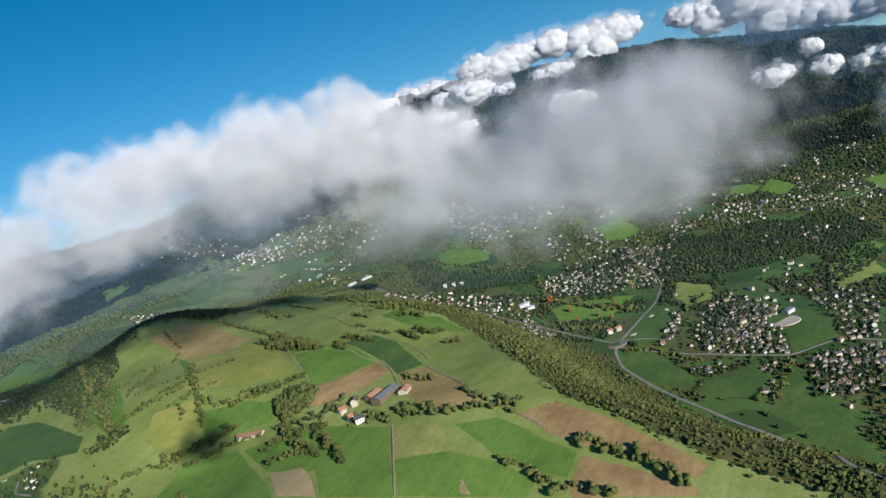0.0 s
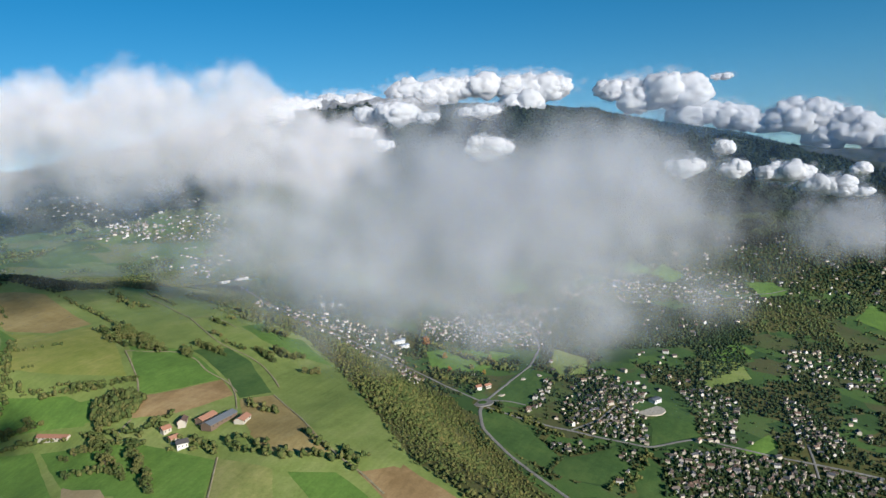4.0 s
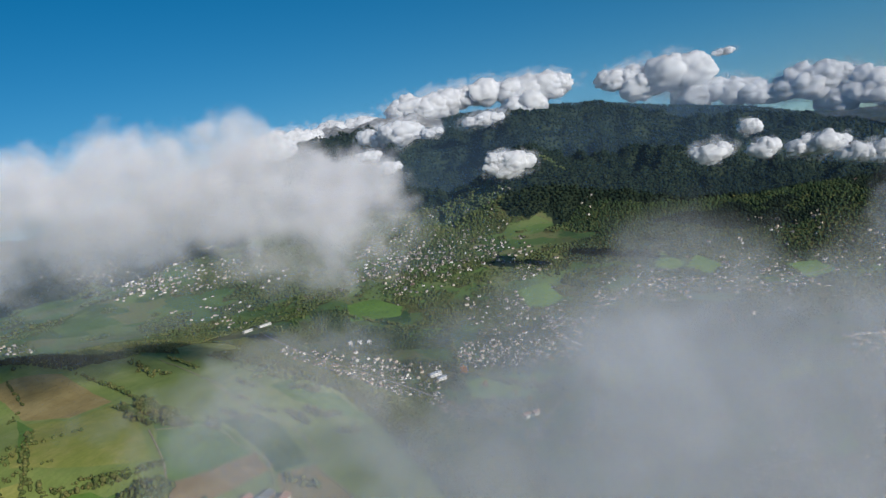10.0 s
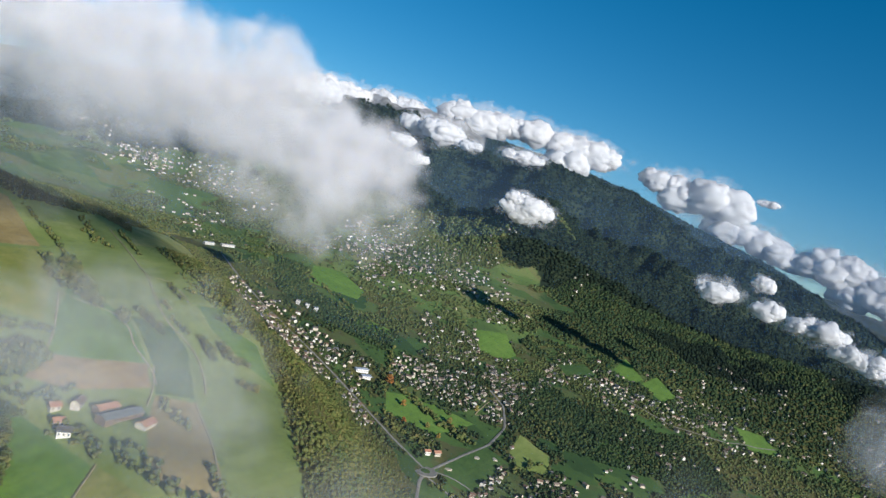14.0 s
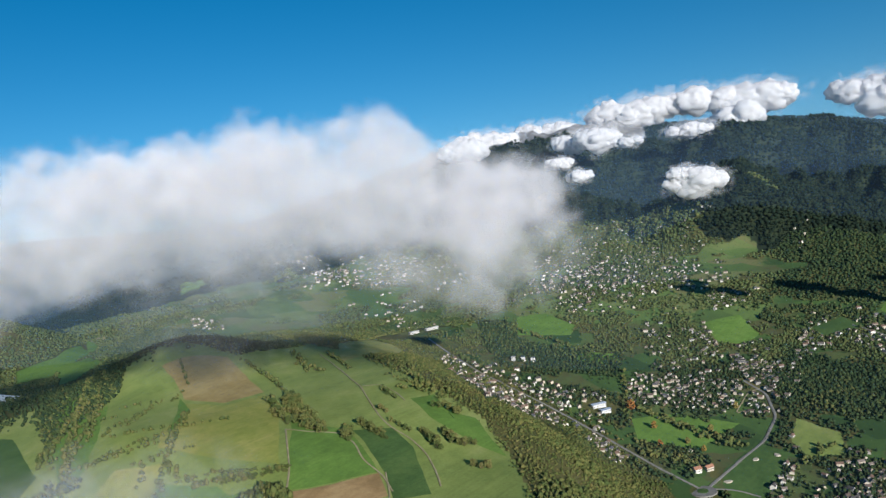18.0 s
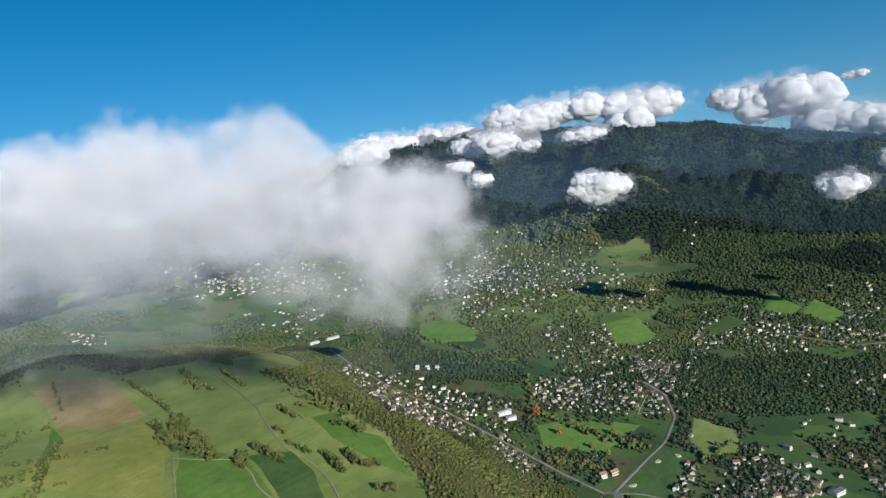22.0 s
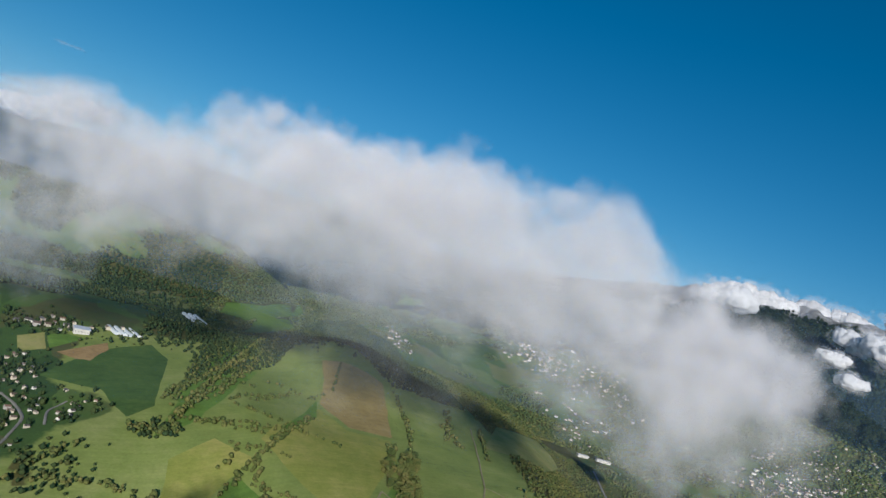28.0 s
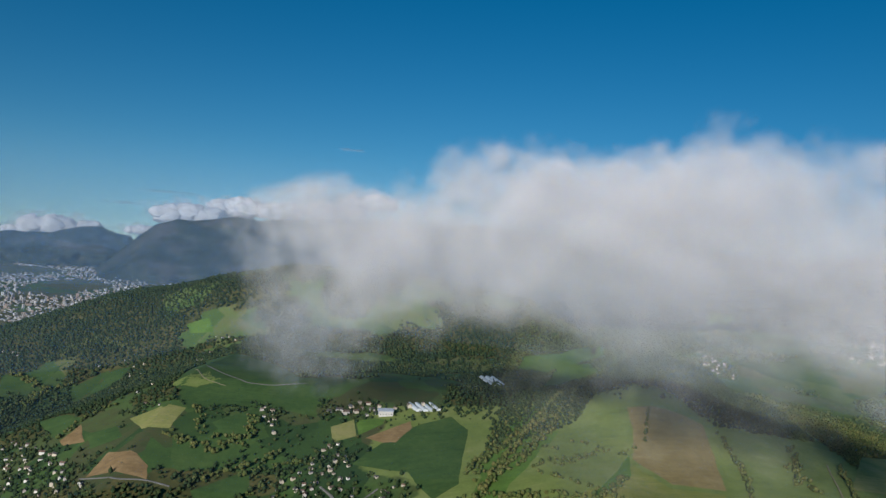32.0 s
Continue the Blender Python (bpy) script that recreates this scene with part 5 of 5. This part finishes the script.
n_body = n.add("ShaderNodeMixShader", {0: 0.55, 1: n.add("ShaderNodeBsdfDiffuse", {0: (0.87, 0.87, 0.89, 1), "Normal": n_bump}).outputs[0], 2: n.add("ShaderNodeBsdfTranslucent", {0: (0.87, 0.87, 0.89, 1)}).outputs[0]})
n.tree.links.new(n_body.outputs[0], n.out.inputs[0])
HEAP = n.mat


def cloud(place, size, bearing, layers, thickness, label, name="cloud", material=None, grain=None, group="low clouds"):
    """A cloud of drifting veils stacked in depth; size: across, deep, high (half widths)."""
    root = new(name)
    root.matrix_world = Matrix.Translation(place) @ Matrix.Rotation(-radians(bearing), 4, "Z") @ Matrix.Diagonal((*size, 1))
    res = 8
    for k in range(layers):
        d = -0.85 + 1.7 * k / max(layers - 1, 1)
        verts = []
        for j in range(res + 1):
            for i in range(res + 1):
                u, v = -1.15 + 2.3 * i / res, -1.15 + 2.3 * j / res
                verts.append((u, d + 0.12 * math.sin(2.1 * u) + 0.10 * math.cos(2.7 * v), v))
        veil = part("veil", mesh_of("veil", verts, grid_faces(res + 1, res + 1), material or MIST), None, root)
        veil["thickness"], veil["grain"] = thickness, grain or 1.0 / min(size)
    return tagged(root, label, "cloud", group)


LOW_CLOUDS = [  # place, half widths, bearing, veils, density, look, name, material
    ((184, 76, 787), (56, 29, 25.5), 66, 16, 0.24, "soft grey-white cloud drifting below the flight path", "cloud", SOFT_MIST),
    ((740, 540, 790), (124, 68, 90), 50, 13, 0.24, "thick white cloud bank over the wooded bank"),
    ((557, 552, 843), (137, 72, 71), 40, 15, 0.24, "thick white cloud bank over the hill"),
    ((486, 734, 848), (151, 86, 76), 30, 15, 0.24, "thick white cloud bank over the hill"),
    ((350, 875, 814), (150, 86, 78), 10, 12, 0.24, "white cloud bank over the village fields"),
    ((270, 1075, 714), (95, 60, 75), 5, 5, 0.22, "thin wisp of mist hanging over the village", "cloud", SOFT_MIST),
    ((509, 593, 759), (110, 50, 60), 35, 4, 0.07, "thin veil of mist over the hill pasture", "cloud", SOFT_MIST),
    ((241, 181, 773), (46, 25, 22), 55, 5, 0.2, "thin low mist over the farm fields", "cloud", SOFT_MIST),
    ((736, -2, 725), (55, 35, 40), 80, 8, 0.24, "small pale cloud against the dark slope", "cloud", SOFT_MIST),
    ((495, 575, 812), (90, 50, 50), 40, 5, 0.15, "thin grey mist under the cloud bank", "cloud", SOFT_MIST),
]
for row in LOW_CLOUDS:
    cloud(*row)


STREAKS = [  # place, half width
    ((-1007, 4703, 993), 311),
    ((-179, 4872, 1087), 155),
    ((61, 4870, 1370), 109),
    ((-1243, 4626, 907), 201),
]
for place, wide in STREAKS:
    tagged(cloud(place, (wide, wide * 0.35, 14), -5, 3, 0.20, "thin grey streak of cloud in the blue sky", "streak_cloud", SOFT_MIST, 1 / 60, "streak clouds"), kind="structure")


def cell_noise(q, size, seed):
    """Smooth value noise in space, -1 to 1."""
    q = q / size + 13.7 * seed
    c = np.floor(q)
    f = q - c
    f = f * f * (3 - 2 * f)
    total = 0.0
    for k in range(8):
        d = np.array([k & 1, (k >> 1) & 1, k >> 2])
        h = np.sin((c + d) @ np.array([127.1, 311.7, 74.7]) + seed * 3.1) * 43758.5453
        w = np.prod(np.where(d == 1, f, 1 - f), 1)
        total = total + w * ((h - np.floor(h)) * 2 - 1)
    return total


BALL4 = ball(4)


def heap(k, az, elev, dist, across, high):
    """A cumulus of swelling puffs on a flat base, at a bearing and height angle from the middle of the flight."""
    a, e = radians(az), radians(elev)
    place = (CX + dist * math.cos(e) * math.sin(a), CY + dist * math.cos(e) * math.cos(a), 820 + dist * math.sin(e))
    size = (across * 0.54, min(high, across) * 0.45, high * 0.56)
    root = cloud(place, tuple(q * 1.35 for q in size), az, 5, 0.20, "bright white cumulus cloud over the mountain slopes", "cumulus", FRINGE, 1.0 / (0.7 * min(high, across)), "mountain clouds")
    rng = np.random.RandomState(300 + k)
    lobes = min(8, max(3, int(2.1 * across / high)))
    flat = np.array([1 / (across * 0.54 * 1.35), 1 / (min(high, across) * 0.45 * 1.35), 1 / (high * 0.56 * 1.35)])
    v, f = BALL4
    vs, fs = [], []
    for m in range(lobes):
        at = -1 + 2 * (m + 0.5) / lobes + rng.uniform(-0.12, 0.12)
        girth = high * rng.uniform(0.42, 0.64) * (1 - 0.45 * abs(at) ** 2)
        c = np.array([at * across * 0.46, rng.uniform(-0.15, 0.15) * high, rng.uniform(-0.20, 0.12) * high * (1 - abs(at))])
        q = v * 1.0 + c / high * 3
        swell = sum(b * (np.abs(cell_noise(q, w, k + 7 * i)) - 0.25) for i, (w, b) in enumerate(((0.9, 0.50), (0.45, 0.34), (0.22, 0.20), (0.11, 0.10))))
        p = v * np.array([1.15, 0.9, 0.9]) * girth * (0.95 + 0.75 * swell[:, None])
        p[:, 2] = np.where(p[:, 2] < 0, p[:, 2] * 0.85, p[:, 2])
        vs.append((p + c) * flat)
        fs.append(f + m * len(v))
    part("body", mesh_of("body", np.concatenate(vs).tolist(), np.concatenate(fs).tolist(), HEAP), None, root)
    return root


CUMULI = [  # bearing, height angle, distance, width, height
    (50.6, 4.46, 4198, 436, 134),
    (55.1, 4.60, 4395, 421, 126),
    (57.6, 3.53, 3493, 168, 95),
    (59.4, 3.59, 3392, 191, 123),
    (62.4, 5.17, 4472, 536, 179),
    (66.5, 5.20, 4490, 466, 161),
    (70.7, 4.75, 4490, 430, 187),
    (69.5, 3.48, 3790, 137, 167),
    (66.2, 3.20, 3490, 210, 70),
    (61.9, 3.04, 3191, 96, 50),
    (56.4, 2.14, 2794, 100, 50),
    (57.9, 0.94, 2593, 76, 51),
    (49.0, 4.07, 3199, 180, 103),
    (66.9, -0.72, 790, 56, 29),
    (66.0, -0.02, 790, 28, 17),
    (80.3, 3.15, 4627, 500, 270),
    (77.2, 4.15, 4607, 270, 140),
    (83.2, 1.45, 4627, 390, 180),
    (89.2, 0.55, 4628, 420, 190),
    (92.9, -0.65, 4649, 405, 170),
    (96.2, -1.46, 4651, 368, 184),
    (85.8, 0.95, 4618, 219, 170),
    (83.2, -2.84, 1427, 74, 44),
    (86.1, -1.50, 1428, 36, 30),
    (86.9, -3.35, 1428, 50, 34),
    (90.5, -3.77, 1529, 106, 42),
    (93.5, -4.72, 1530, 100, 37),
    (95.2, -5.44, 1530, 75, 25),
    (95.5, -3.77, 1630, 34, 29),
    (84.7, 4.27, 4628, 132, 44),
    (90.0, 1.15, 4614, 405, 147),
    (93.1, 0.18, 4616, 221, 147),
    (-21.4, -1.11, 4656, 466, 143),
    (-23.8, -1.51, 4668, 180, 86),
    (-13.3, 0.65, 4381, 369, 134),
    (-9.8, 1.28, 4442, 373, 122),
    (-6.5, 1.42, 4501, 377, 117),
    (-2.7, 1.78, 4412, 369, 141),
    (0.2, 2.71, 4420, 302, 114),
    (-16.3, -0.85, 4422, 170, 75),
]
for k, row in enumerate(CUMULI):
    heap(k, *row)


# ---- aerial haze, imitated by thin blue-tinted sheets ----
def haze_sheet_material():
    n = Nodes("blue_haze_sheet")
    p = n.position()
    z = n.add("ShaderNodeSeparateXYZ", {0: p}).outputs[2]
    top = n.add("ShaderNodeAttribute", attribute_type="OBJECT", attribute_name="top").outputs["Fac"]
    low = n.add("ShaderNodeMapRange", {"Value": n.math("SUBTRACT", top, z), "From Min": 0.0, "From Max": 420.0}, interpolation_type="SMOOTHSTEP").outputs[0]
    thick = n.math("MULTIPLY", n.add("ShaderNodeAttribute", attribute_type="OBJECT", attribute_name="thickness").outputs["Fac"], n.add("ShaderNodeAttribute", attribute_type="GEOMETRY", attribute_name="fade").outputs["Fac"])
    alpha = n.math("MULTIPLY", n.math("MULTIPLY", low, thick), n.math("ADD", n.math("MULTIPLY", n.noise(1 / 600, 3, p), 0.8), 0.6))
    # the blue of scattered light is put into the sheet's colour
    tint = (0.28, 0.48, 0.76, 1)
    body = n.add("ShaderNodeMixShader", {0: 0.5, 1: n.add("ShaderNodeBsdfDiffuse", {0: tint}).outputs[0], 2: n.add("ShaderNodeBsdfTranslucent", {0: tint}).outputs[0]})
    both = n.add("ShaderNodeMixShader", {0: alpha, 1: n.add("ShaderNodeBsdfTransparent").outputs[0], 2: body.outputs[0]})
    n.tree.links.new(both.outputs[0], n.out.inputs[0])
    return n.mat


HAZE_SHEET = haze_sheet_material()
# curved see-through sheets added at seven distances to stand in for hazy air
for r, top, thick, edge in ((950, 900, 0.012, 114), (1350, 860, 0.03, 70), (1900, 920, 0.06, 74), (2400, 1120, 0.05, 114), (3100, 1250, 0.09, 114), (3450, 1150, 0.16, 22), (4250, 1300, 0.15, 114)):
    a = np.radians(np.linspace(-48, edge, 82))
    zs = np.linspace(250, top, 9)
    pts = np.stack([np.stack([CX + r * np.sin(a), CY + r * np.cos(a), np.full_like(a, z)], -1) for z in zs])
    ob = new("haze", mesh_of("haze", pts.reshape(-1, 3).tolist(), grid_faces(9, 82), HAZE_SHEET))
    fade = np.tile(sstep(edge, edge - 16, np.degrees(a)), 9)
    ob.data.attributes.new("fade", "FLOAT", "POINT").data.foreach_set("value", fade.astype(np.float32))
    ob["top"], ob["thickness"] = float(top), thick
    tagged(ob, "thin blue-tinted sheet imitating haze over the far land", "haze", "haze layers", "stuff")
